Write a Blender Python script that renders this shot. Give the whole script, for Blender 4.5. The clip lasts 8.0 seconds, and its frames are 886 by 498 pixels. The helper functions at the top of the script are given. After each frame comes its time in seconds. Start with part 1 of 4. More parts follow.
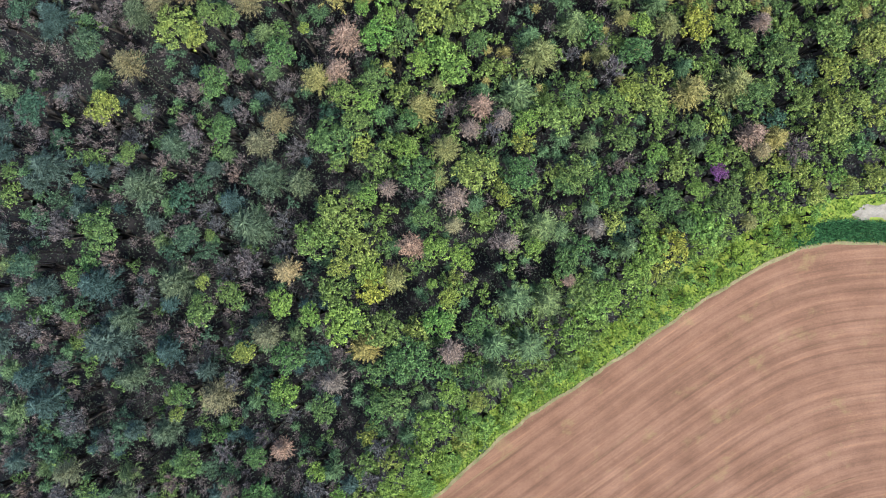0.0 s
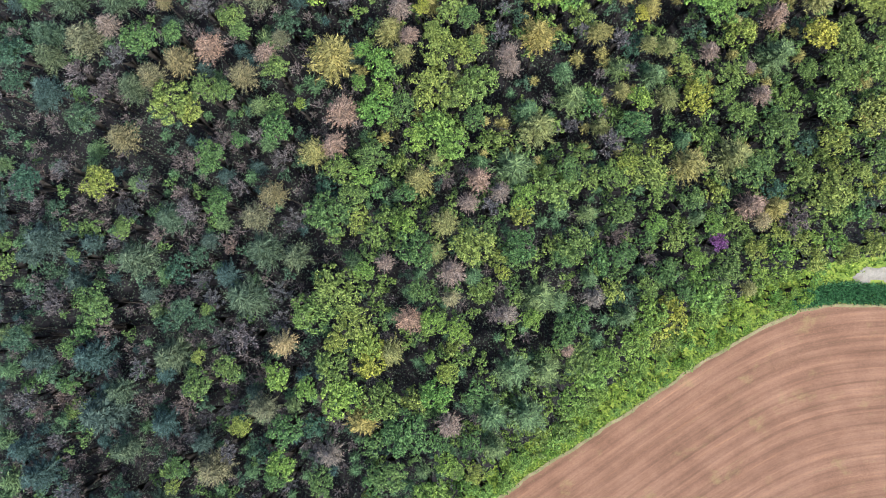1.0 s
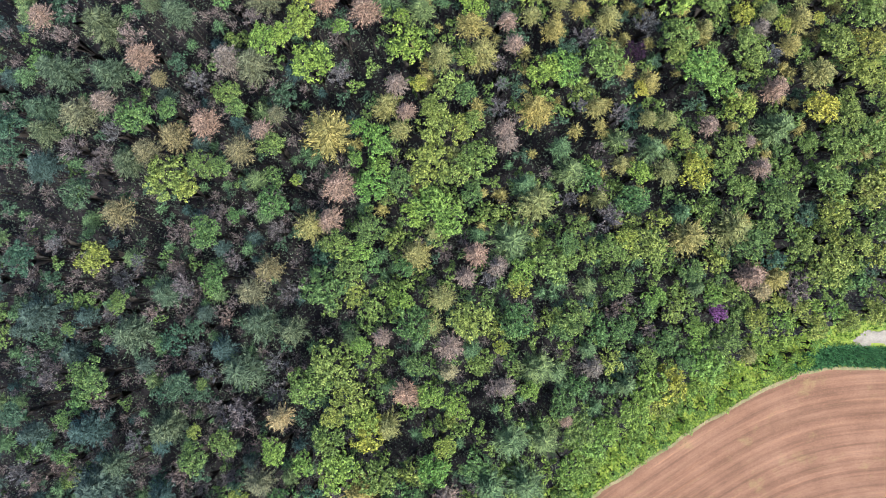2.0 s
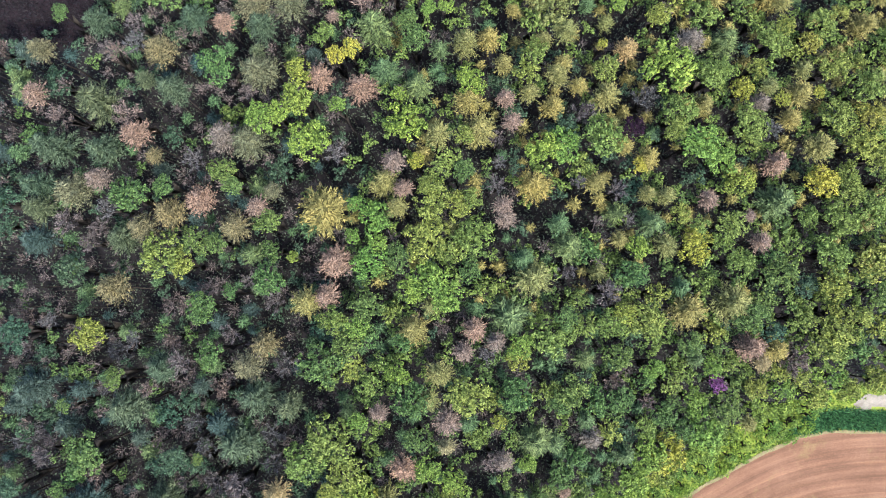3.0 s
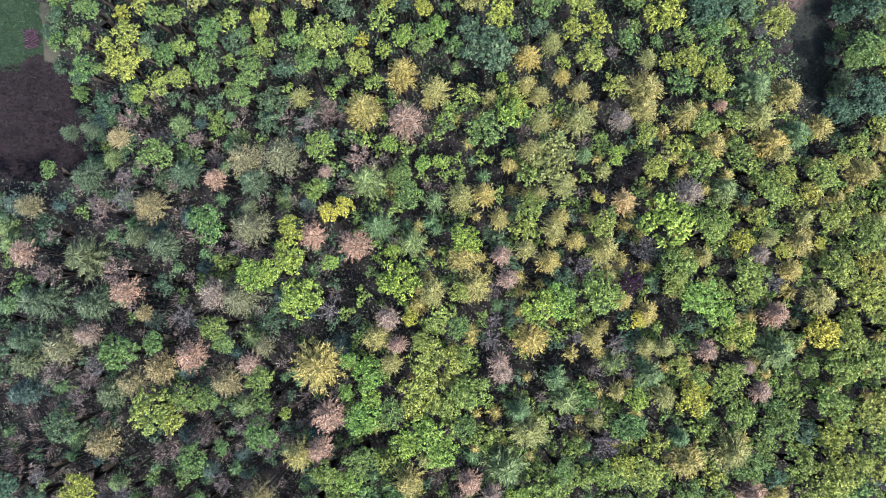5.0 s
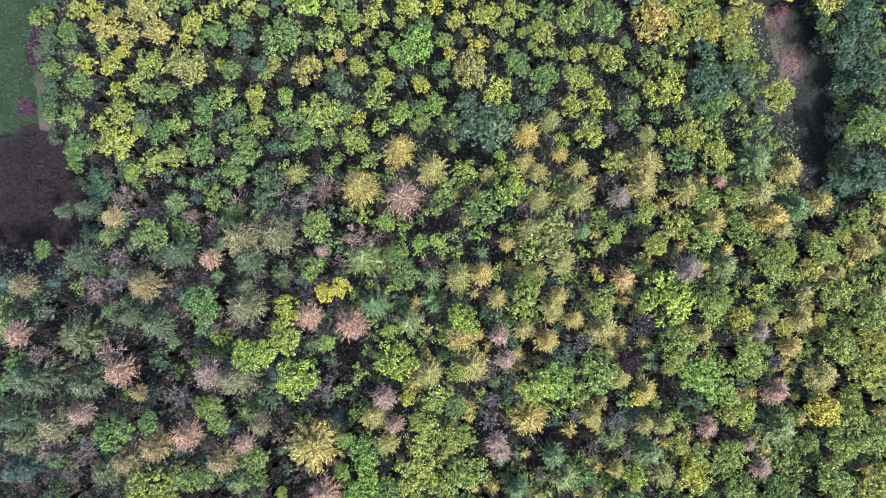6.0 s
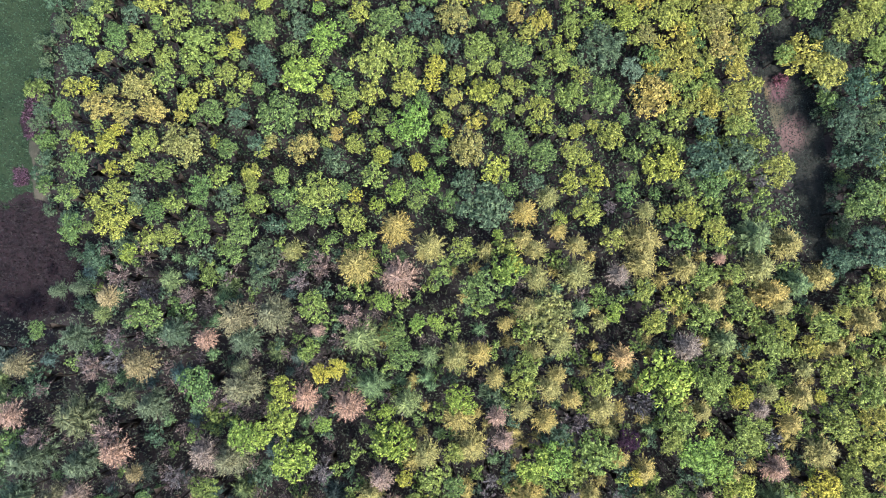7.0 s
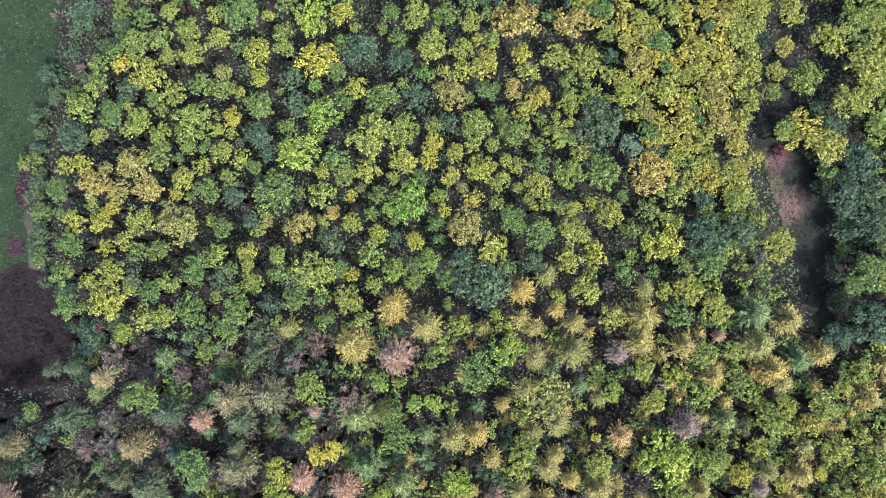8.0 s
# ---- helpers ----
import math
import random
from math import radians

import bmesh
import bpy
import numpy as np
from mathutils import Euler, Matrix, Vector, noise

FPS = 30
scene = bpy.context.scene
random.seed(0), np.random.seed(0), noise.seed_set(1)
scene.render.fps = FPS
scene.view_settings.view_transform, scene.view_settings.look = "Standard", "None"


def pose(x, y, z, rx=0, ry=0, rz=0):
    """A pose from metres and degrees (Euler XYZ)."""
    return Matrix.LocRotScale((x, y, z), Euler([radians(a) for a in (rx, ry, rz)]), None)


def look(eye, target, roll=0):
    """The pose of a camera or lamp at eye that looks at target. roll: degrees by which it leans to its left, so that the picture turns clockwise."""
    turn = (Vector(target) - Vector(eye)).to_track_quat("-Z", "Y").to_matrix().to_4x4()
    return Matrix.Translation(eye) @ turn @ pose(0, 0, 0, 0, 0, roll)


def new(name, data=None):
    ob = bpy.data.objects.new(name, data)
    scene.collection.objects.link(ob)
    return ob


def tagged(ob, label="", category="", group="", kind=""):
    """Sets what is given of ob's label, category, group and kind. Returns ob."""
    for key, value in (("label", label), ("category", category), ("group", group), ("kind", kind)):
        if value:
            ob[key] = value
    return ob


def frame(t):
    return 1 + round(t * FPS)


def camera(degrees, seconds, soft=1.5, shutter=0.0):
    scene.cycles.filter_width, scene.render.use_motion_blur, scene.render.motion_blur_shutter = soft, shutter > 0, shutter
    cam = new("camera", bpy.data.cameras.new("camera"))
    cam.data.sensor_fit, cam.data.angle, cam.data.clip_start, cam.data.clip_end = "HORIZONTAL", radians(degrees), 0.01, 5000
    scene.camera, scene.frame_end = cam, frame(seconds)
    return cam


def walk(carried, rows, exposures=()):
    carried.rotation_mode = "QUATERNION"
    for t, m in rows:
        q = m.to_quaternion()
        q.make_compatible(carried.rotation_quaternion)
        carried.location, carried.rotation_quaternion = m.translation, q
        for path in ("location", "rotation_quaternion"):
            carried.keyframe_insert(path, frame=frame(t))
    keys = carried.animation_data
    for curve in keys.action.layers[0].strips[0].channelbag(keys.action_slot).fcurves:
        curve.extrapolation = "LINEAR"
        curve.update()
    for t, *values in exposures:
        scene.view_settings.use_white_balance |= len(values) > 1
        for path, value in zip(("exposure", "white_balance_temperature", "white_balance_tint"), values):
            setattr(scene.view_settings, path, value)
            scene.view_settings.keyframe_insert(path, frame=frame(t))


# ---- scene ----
# ---- camera: a level flight up the hillside, the lens turned almost straight down ----
cam = camera(74.0, 8.0, soft=0.9, shutter=0.0)
EYE_HEIGHT, SPEED, SURGE = 93.0, 9.5, 0.0407
TIMES = [0.0, 0.5, 1.0, 1.5, 2.0, 2.5, 3.0, 3.5, 4.0, 4.5, 5.0, 5.5, 6.0, 6.5, 7.0, 7.5, 8.0]
EXPOSURES = [(0.0, 1.76, 5980, 9), (2.0, 1.96, 6080, 11), (4.0, 2.2, 6270, 14), (6.0, 2.3, 6350, 17), (8.0, 2.33, 6630, 19)]
walk(cam, [(t, pose(0, SPEED * (t + SURGE * t * (8 - t) / 16), EYE_HEIGHT, 3.32, 0, 1.911)) for t in TIMES], EXPOSURES)

# ---- sky and sun ----
SUN_TURN, SUN_HEIGHT = -50.0, 50.0   # degrees from +x towards +y; above the horizon
sky_world = bpy.data.worlds.new("sky")
sky_world.use_nodes = True
scene.world = sky_world
sky = sky_world.node_tree.nodes.new("ShaderNodeTexSky")
sky.sky_type, sky.sun_disc = "NISHITA", False
sky.sun_elevation, sky.sun_rotation = radians(SUN_HEIGHT), radians(90 - SUN_TURN)
sky.dust_density = 2.5
backing = sky_world.node_tree.nodes["Background"]
backing.inputs["Strength"].default_value = 0.15
sky_world.node_tree.links.new(sky.outputs["Color"], backing.inputs["Color"])
sun = new("sun", bpy.data.lights.new("sun", "SUN"))
sun.data.energy, sun.data.angle, sun.data.color = 2.3, radians(4.0), (1.0, 0.95, 0.85)
sun.matrix_world = look((100 * math.cos(radians(SUN_TURN)), 100 * math.sin(radians(SUN_TURN)), 100 * math.tan(radians(SUN_HEIGHT))), (0, 0, 0))


# ---- the lie of the land ----
def ground(x, y):
    """Height of the hillside, for numbers or arrays."""
    y = np.clip(y, -85.0, 300.0)
    return np.where(y > 0, 0.21 * y - 0.00022 * y * y, 0.21 * y + 0.0012 * y * y)


def canopy(x, y):
    """Height of the crowns over the ground: tall in the plantation, lower beside the field and the ride and in the young stand."""
    low = min(30.0, max(0.0, 25 - y))
    h = 14.0 - 0.078 * max(0.0, x - 5) - 0.012 * min(x, 0.0) - 0.161 * max(0.0, min(y, 105.0) - 50) + 0.056 * low - 0.0081 * max(0.0, x) * low
    return max(h, 4.5)


def outline_distance(px, py, outline, closed=True):
    """Distance of points from a line of corners; with closed, positive inside it and negative outside."""
    pts = np.array(outline, float)
    ends = np.roll(pts, -1, 0) if closed else pts[1:]
    starts = pts if closed else pts[:-1]
    best, inside = np.full(np.shape(px), 1e9), np.zeros(np.shape(px), bool)
    for (ax, ay), (bx, by) in zip(starts, ends):
        ux, uy = bx - ax, by - ay
        s = np.clip(((px - ax) * ux + (py - ay) * uy) / (ux * ux + uy * uy), 0, 1)
        best = np.minimum(best, np.hypot(px - ax - s * ux, py - ay - s * uy))
        if closed and ay != by:
            inside ^= ((ay > py) != (by > py)) & (px < (bx - ax) * (py - ay) / (by - ay) + ax)
    return np.where(inside, best, -best) if closed else best


FIELD_EDGE = [(-40, -70), (-12, -46), (-1.0, -36.1), (2.6, -32.2), (14.1, -21.4), (25.6, -13.3), (40.8, -1.6), (47.5, 2.9), (51.5, 5.4), (55.4, 7.2), (59, 8.1), (62.7, 8.4), (68.7, 8.4), (90, 6)]
FIELD = FIELD_EDGE + [(100, -10), (100, -75)]
LUSH = [(53.6, 7.6), (54.6, 9.8), (57.9, 11.2), (62.2, 11.8), (68.2, 11.5), (84, 9.8), (84, 8.0), (68.6, 8.9), (60.9, 8.9), (56, 7.9)]
TRACK = [(62.6, 12.7), (65.0, 14.0), (67.7, 15.0), (84, 15.5), (84, 12.0), (68.2, 12.0), (65.7, 12.0)]
CLEARING = [(-90, 125), (-50, 125), (-49.0, 110), (-49.7, 103), (-51.2, 95), (-52.2, 90), (-52.6, 83), (-52.8, 77), (-56, 74.5), (-90, 74)]
HEATH = [(-53.4, 92.3), (-52.0, 91.3), (-52.0, 86.2), (-52.6, 84.0), (-55.9, 83.9), (-56.0, 86.8), (-55.0, 90.5)]
HEATH_LOW = [(-57.5, 80.0), (-55.8, 80.1), (-55.6, 78.0), (-57.6, 77.7)]
WORN = [(-55.3, 83.8), (-53.0, 83.8), (-53.0, 80.3), (-52.3, 75.8), (-54.3, 75.6), (-55.5, 78.7)]
BRACKEN = [(-55.5, 76.0), (-50.8, 75.2), (-49.2, 71.4), (-47.5, 66.0), (-48.5, 61.5), (-56, 60), (-72, 62), (-72, 74)]
RIDE = [(39.6, 94.5), (40.9, 100), (40.2, 108), (43.0, 109), (43.8, 100.7), (47.8, 92), (52.1, 79), (53, 72), (49, 70), (48.4, 75), (46.3, 80), (44.8, 85), (41.5, 90.5)]


# ---- materials ----
def material(name, roughness=0.9, specular=0.2):
    m = bpy.data.materials.new(name)
    m.use_nodes = True
    n = m.node_tree.nodes
    b = n["Principled BSDF"]
    b.inputs["Roughness"].default_value = roughness
    b.inputs["Specular IOR Level"].default_value = specular
    return m, n, m.node_tree.links, b


def ramp(n, stops):
    r = n.new("ShaderNodeValToRGB")
    while len(r.color_ramp.elements) < len(stops):
        r.color_ramp.elements.new(0.5)
    for e, (at, colour) in zip(r.color_ramp.elements, stops):
        e.position, e.color = at, (*colour, 1)
    return r


def blended(n, l, kind, factor, a, b):
    x = n.new("ShaderNodeMix")
    x.data_type, x.blend_type = "RGBA", kind
    for socket, value in ((x.inputs["Factor"], factor), (x.inputs["A"], a), (x.inputs["B"], b)):
        if isinstance(value, bpy.types.NodeSocket):
            l.new(value, socket)
        else:
            socket.default_value = (*value, 1) if isinstance(value, tuple) else value
    return x.outputs["Result"]


def noise_node(n, l, scale, detail=4, vector=None, rough=0.55):
    t = n.new("ShaderNodeTexNoise")
    t.inputs["Scale"].default_value, t.inputs["Detail"].default_value, t.inputs["Roughness"].default_value = scale, detail, rough
    if vector is not None:
        l.new(vector, t.inputs["Vector"])
    return t.outputs["Fac"]


def foliage(name, dark, mid, light, glow=0.25):
    """Leaves: shade from leaf to leaf and from tree to tree, and some light through the blade."""
    m, n, l, b = material(name, 0.75, 0.15)
    geo, info = n.new("ShaderNodeNewGeometry"), n.new("ShaderNodeObjectInfo")
    leaf = ramp(n, [(0.0, tuple(0.5 * c for c in dark)), (0.5, mid), (1.0, tuple(1.3 * c for c in light))])
    l.new(geo.outputs["Random Per Island"], leaf.inputs["Fac"])
    place = n.new("ShaderNodeTexCoord").outputs["Object"]
    patch = ramp(n, [(0.3, (0.66, 0.72, 0.74)), (0.7, (1.24, 1.20, 1.10))])
    l.new(noise_node(n, l, 2.4, 2, place), patch.inputs["Fac"])
    tree = ramp(n, [(0.0, (0.78, 0.92, 0.95)), (0.5, (1.0, 1.0, 1.0)), (1.0, (1.25, 1.1, 0.95))])
    l.new(info.outputs["Random"], tree.inputs["Fac"])
    colour = blended(n, l, "MULTIPLY", 1.0, blended(n, l, "MULTIPLY", 1.0, leaf.outputs["Color"], patch.outputs["Color"]), tree.outputs["Color"])
    l.new(colour, b.inputs["Base Color"])
    thin = n.new("ShaderNodeBsdfTranslucent")
    l.new(colour, thin.inputs["Color"])
    both = n.new("ShaderNodeMixShader")
    both.inputs["Fac"].default_value = glow
    l.new(b.outputs["BSDF"], both.inputs[1])
    l.new(thin.outputs["BSDF"], both.inputs[2])
    l.new(both.outputs["Shader"], n["Material Output"].inputs["Surface"])
    return m


def mottled(name, stops, scale, fine, bump=0.4, roughness=0.95):
    """Earth, bark or turf: broad stains, fine grain and a rough relief."""
    m, n, l, b = material(name, roughness, 0.1)
    place = n.new("ShaderNodeTexCoord").outputs["Object"]
    broad = ramp(n, stops)
    l.new(noise_node(n, l, scale, 6, place, 0.62), broad.inputs["Fac"])
    grain = ramp(n, [(0.25, (0.55, 0.55, 0.55)), (0.75, (1.35, 1.3, 1.25))])
    f = noise_node(n, l, fine, 5, place, 0.7)
    l.new(f, grain.inputs["Fac"])
    l.new(blended(n, l, "MULTIPLY", 0.8, broad.outputs["Color"], grain.outputs["Color"]), b.inputs["Base Color"])
    rise = n.new("ShaderNodeBump")
    rise.inputs["Strength"].default_value, rise.inputs["Distance"].default_value = bump, 0.12
    l.new(f, rise.inputs["Height"])
    l.new(rise.outputs["Normal"], b.inputs["Normal"])
    return m


LEAVES = {
    "green": foliage("mid_green_leaves", (0.0302, 0.0548, 0.0218), (0.0605, 0.106, 0.0337), (0.117, 0.174, 0.0543)),
    "bright": foliage("bright_green_leaves", (0.0367, 0.0694, 0.0177), (0.0918, 0.158, 0.0324), (0.174, 0.256, 0.0588)),
    "olive": foliage("olive_green_leaves", (0.0499, 0.0712, 0.0199), (0.106, 0.143, 0.0338), (0.194, 0.235, 0.0636)),
    "yellow": foliage("yellow_green_leaves", (0.055, 0.0698, 0.0153), (0.132, 0.158, 0.0289), (0.244, 0.275, 0.0575)),
    "dark": foliage("dark_blue_green_leaves", (0.018, 0.0378, 0.0248), (0.0351, 0.0684, 0.0416), (0.063, 0.104, 0.063)),
    "vivid": foliage("vivid_yellow_leaves", (0.085, 0.09, 0.0176), (0.195, 0.205, 0.0352), (0.33, 0.33, 0.066)),
    "honey": foliage("honey_yellow_leaves", (0.0652, 0.0723, 0.0203), (0.145, 0.157, 0.0353), (0.241, 0.25, 0.0653)),
    "golden": foliage("golden_tan_leaves", (0.0672, 0.0652, 0.0224), (0.148, 0.143, 0.0448), (0.23, 0.215, 0.0764)),
    "blue": foliage("blue_grey_leaves", (0.03, 0.06, 0.043), (0.058, 0.105, 0.077), (0.105, 0.165, 0.125)),
    "needle": foliage("green_needles", (0.0286, 0.0491, 0.0242), (0.0562, 0.092, 0.0396), (0.104, 0.149, 0.0639), 0.15),
    "needle_grey": foliage("dull_grey_green_needles", (0.0199, 0.0315, 0.0179), (0.0399, 0.0588, 0.0336), (0.0735, 0.0966, 0.0588), 0.15),
    "needle_dull": foliage("dull_straw_needles", (0.044, 0.0451, 0.0253), (0.0858, 0.0836, 0.0462), (0.138, 0.13, 0.0748), 0.15),
    "needle_blue": foliage("blue_green_needles", (0.0141, 0.0254, 0.0229), (0.0268, 0.0465, 0.0405), (0.048, 0.0747, 0.0661), 0.15),
    "needle_gold": foliage("pale_gold_needles", (0.068, 0.067, 0.023), (0.138, 0.132, 0.045), (0.215, 0.2, 0.077), 0.2),
    "needle_pink": foliage("pinkish_brown_needles", (0.0675, 0.0495, 0.0405), (0.128, 0.0936, 0.0756), (0.207, 0.155, 0.128), 0.15),
    "needle_tan": foliage("tan_needles", (0.085, 0.07, 0.035), (0.165, 0.135, 0.0675), (0.25, 0.205, 0.115), 0.15),
    "twig": foliage("grey_mauve_twigs", (0.036, 0.031, 0.033), (0.085, 0.072, 0.074), (0.165, 0.142, 0.14), 0.05),
    "purple": foliage("dark_purple_leaves", (0.0066, 0.0033, 0.0077), (0.0149, 0.0066, 0.0165), (0.0303, 0.0132, 0.033)),
    "magenta": foliage("magenta_blossom", (0.05, 0.014, 0.05), (0.12, 0.036, 0.115), (0.22, 0.085, 0.2)),
    "heath": foliage("faded_pink_heather", (0.032, 0.014, 0.024), (0.066, 0.03, 0.048), (0.115, 0.06, 0.088)),
    "grass": foliage("fresh_grass_blades", (0.0384, 0.0855, 0.0132), (0.0855, 0.157, 0.0222), (0.162, 0.228, 0.0384)),
    "fringe": foliage("olive_weed_blades", (0.045, 0.05, 0.02), (0.085, 0.085, 0.034), (0.14, 0.125, 0.055)),
    "bank": foliage("rank_grass_blades", (0.028, 0.06, 0.014), (0.062, 0.115, 0.024), (0.12, 0.175, 0.04)),
    "lush": foliage("deep_green_grass_blades", (0.016, 0.055, 0.02), (0.032, 0.095, 0.0338), (0.06, 0.145, 0.0525)),
    # meadow green lowered in colour to imitate the lens's vignetting over the clearing
    "meadow": foliage("vignette_toned_meadow_grass_blades", (0.008, 0.02, 0.0125), (0.0155, 0.036, 0.021), (0.03, 0.056, 0.034)),
    # bracken brown taken down to near black to stand in for lens vignetting
    "frond": foliage("vignette_toned_bracken_fronds", (0.007, 0.0055, 0.0065), (0.0135, 0.0105, 0.0125), (0.026, 0.02, 0.023)),
    # darker copy of the undergrowth green: tree shade on the ride, put into the colour
    "shade": foliage("shade_toned_ride_grass_blades", (0.01, 0.014, 0.012), (0.018, 0.024, 0.02), (0.03, 0.038, 0.032)),
    "under": foliage("shaded_undergrowth_leaves", (0.0297, 0.0419, 0.0311), (0.0513, 0.0688, 0.0513), (0.081, 0.103, 0.077)),
}
BARK = mottled("grey_brown_bark", [(0.3, (0.018, 0.016, 0.014)), (0.7, (0.045, 0.040, 0.035))], 1.5, 14)
# far darker than real litter: the shade under the crowns is in the colour
LITTER = mottled("shade_toned_leaf_litter", [(0.30, (0.0095, 0.009, 0.0098)), (0.5, (0.0145, 0.0136, 0.0146)), (0.72, (0.022, 0.0204, 0.0216))], 0.25, 5.0)
# turf of the clearing, vignetting painted in as a darker green
TURF = mottled("vignette_toned_meadow_turf", [(0.3, (0.006, 0.014, 0.0075)), (0.7, (0.014, 0.026, 0.0125))], 0.2, 4.0)
VERGE = mottled("verge_turf", [(0.3, (0.07, 0.12, 0.018)), (0.7, (0.19, 0.22, 0.040))], 0.3, 4.0)
LUSH_TURF = mottled("lush_turf", [(0.3, (0.016, 0.048, 0.016)), (0.7, (0.032, 0.090, 0.028))], 0.4, 4.0)
GRAVEL = mottled("pale_gravel", [(0.3, (0.11, 0.10, 0.08)), (0.7, (0.22, 0.205, 0.175))], 0.7, 9.0)
DRY_GRASS = mottled("dry_tan_grass", [(0.3, (0.075, 0.085, 0.032)), (0.7, (0.17, 0.145, 0.082))], 0.5, 6.0)
DUST = mottled("worn_sandy_turf", [(0.3, (0.016, 0.02, 0.015)), (0.7, (0.05, 0.048, 0.038))], 0.4, 5.0)
# ground under bracken and heather, with the lens's edge darkening put into its tones
DEAD_BRACKEN = mottled("vignette_toned_purple_brown_bracken", [(0.3, (0.006, 0.0045, 0.0058)), (0.7, (0.014, 0.0095, 0.012))], 0.4, 5.0)


def soil_material():
    """Tilled red-brown earth; the first coordinate of its map is the distance from the headland's edge."""
    m, n, l, b = material("tilled_red_brown_soil", 0.95, 0.1)
    uv = n.new("ShaderNodeUVMap").outputs["UV"]
    place = n.new("ShaderNodeTexCoord").outputs["Object"]
    stretch = n.new("ShaderNodeMapping")
    stretch.inputs["Scale"].default_value = (1.0, 0.03, 1.0)
    l.new(uv, stretch.inputs["Vector"])
    line = stretch.outputs["Vector"]
    broad = ramp(n, [(0.25, (0.088, 0.048, 0.030)), (0.5, (0.118, 0.066, 0.0425)), (0.8, (0.156, 0.091, 0.060))])
    l.new(noise_node(n, l, 0.16, 5, place, 0.6), broad.inputs["Fac"])
    drill = ramp(n, [(0.34, (0.74, 0.74, 0.69)), (0.47, (0.95, 0.95, 0.93)), (0.58, (1.06, 1.05, 1.02)), (0.70, (1.42, 1.37, 1.22))])
    l.new(noise_node(n, l, 1.9, 5, line, 0.66), drill.inputs["Fac"])
    soil = blended(n, l, "MULTIPLY", 0.7, broad.outputs["Color"], drill.outputs["Color"])
    bands = n.new("ShaderNodeTexWave")
    bands.inputs["Scale"].default_value, bands.inputs["Distortion"].default_value = 0.14, 4.0
    bands.inputs["Detail"].default_value, bands.inputs["Detail Scale"].default_value = 3.0, 1.6
    l.new(line, bands.inputs["Vector"])
    pass_marks = ramp(n, [(0.02, (0.70, 0.68, 0.66)), (0.20, (0.97, 0.96, 0.95)), (0.78, (1.05, 1.05, 1.05)), (0.97, (1.28, 1.28, 1.26))])
    l.new(bands.outputs["Fac"], pass_marks.inputs["Fac"])
    soil = blended(n, l, "MULTIPLY", 0.42, soil, pass_marks.outputs["Color"])
    streaks = ramp(n, [(0.60, (0, 0, 0)), (0.72, (0.42, 0.42, 0.42))])
    l.new(noise_node(n, l, 0.75, 6, line, 0.7), streaks.inputs["Fac"])
    soil = blended(n, l, "MIX", streaks.outputs["Color"], soil, (0.17, 0.14, 0.065))
    weeds = ramp(n, [(0.58, (0, 0, 0)), (0.75, (0.5, 0.5, 0.5))])
    l.new(noise_node(n, l, 0.22, 7, place, 0.68), weeds.inputs["Fac"])
    soil = blended(n, l, "MIX", weeds.outputs["Color"], soil, (0.16, 0.135, 0.055))
    f = noise_node(n, l, 4.5, 6, place, 0.75)
    crumb = ramp(n, [(0.3, (0.72, 0.70, 0.68)), (0.7, (1.22, 1.2, 1.18))])
    l.new(f, crumb.inputs["Fac"])
    l.new(blended(n, l, "MULTIPLY", 0.8, soil, crumb.outputs["Color"]), b.inputs["Base Color"])
    rise = n.new("ShaderNodeBump")
    rise.inputs["Strength"].default_value, rise.inputs["Distance"].default_value = 0.6, 0.1
    l.new(f, rise.inputs["Height"])
    l.new(rise.outputs["Normal"], b.inputs["Normal"])
    return m


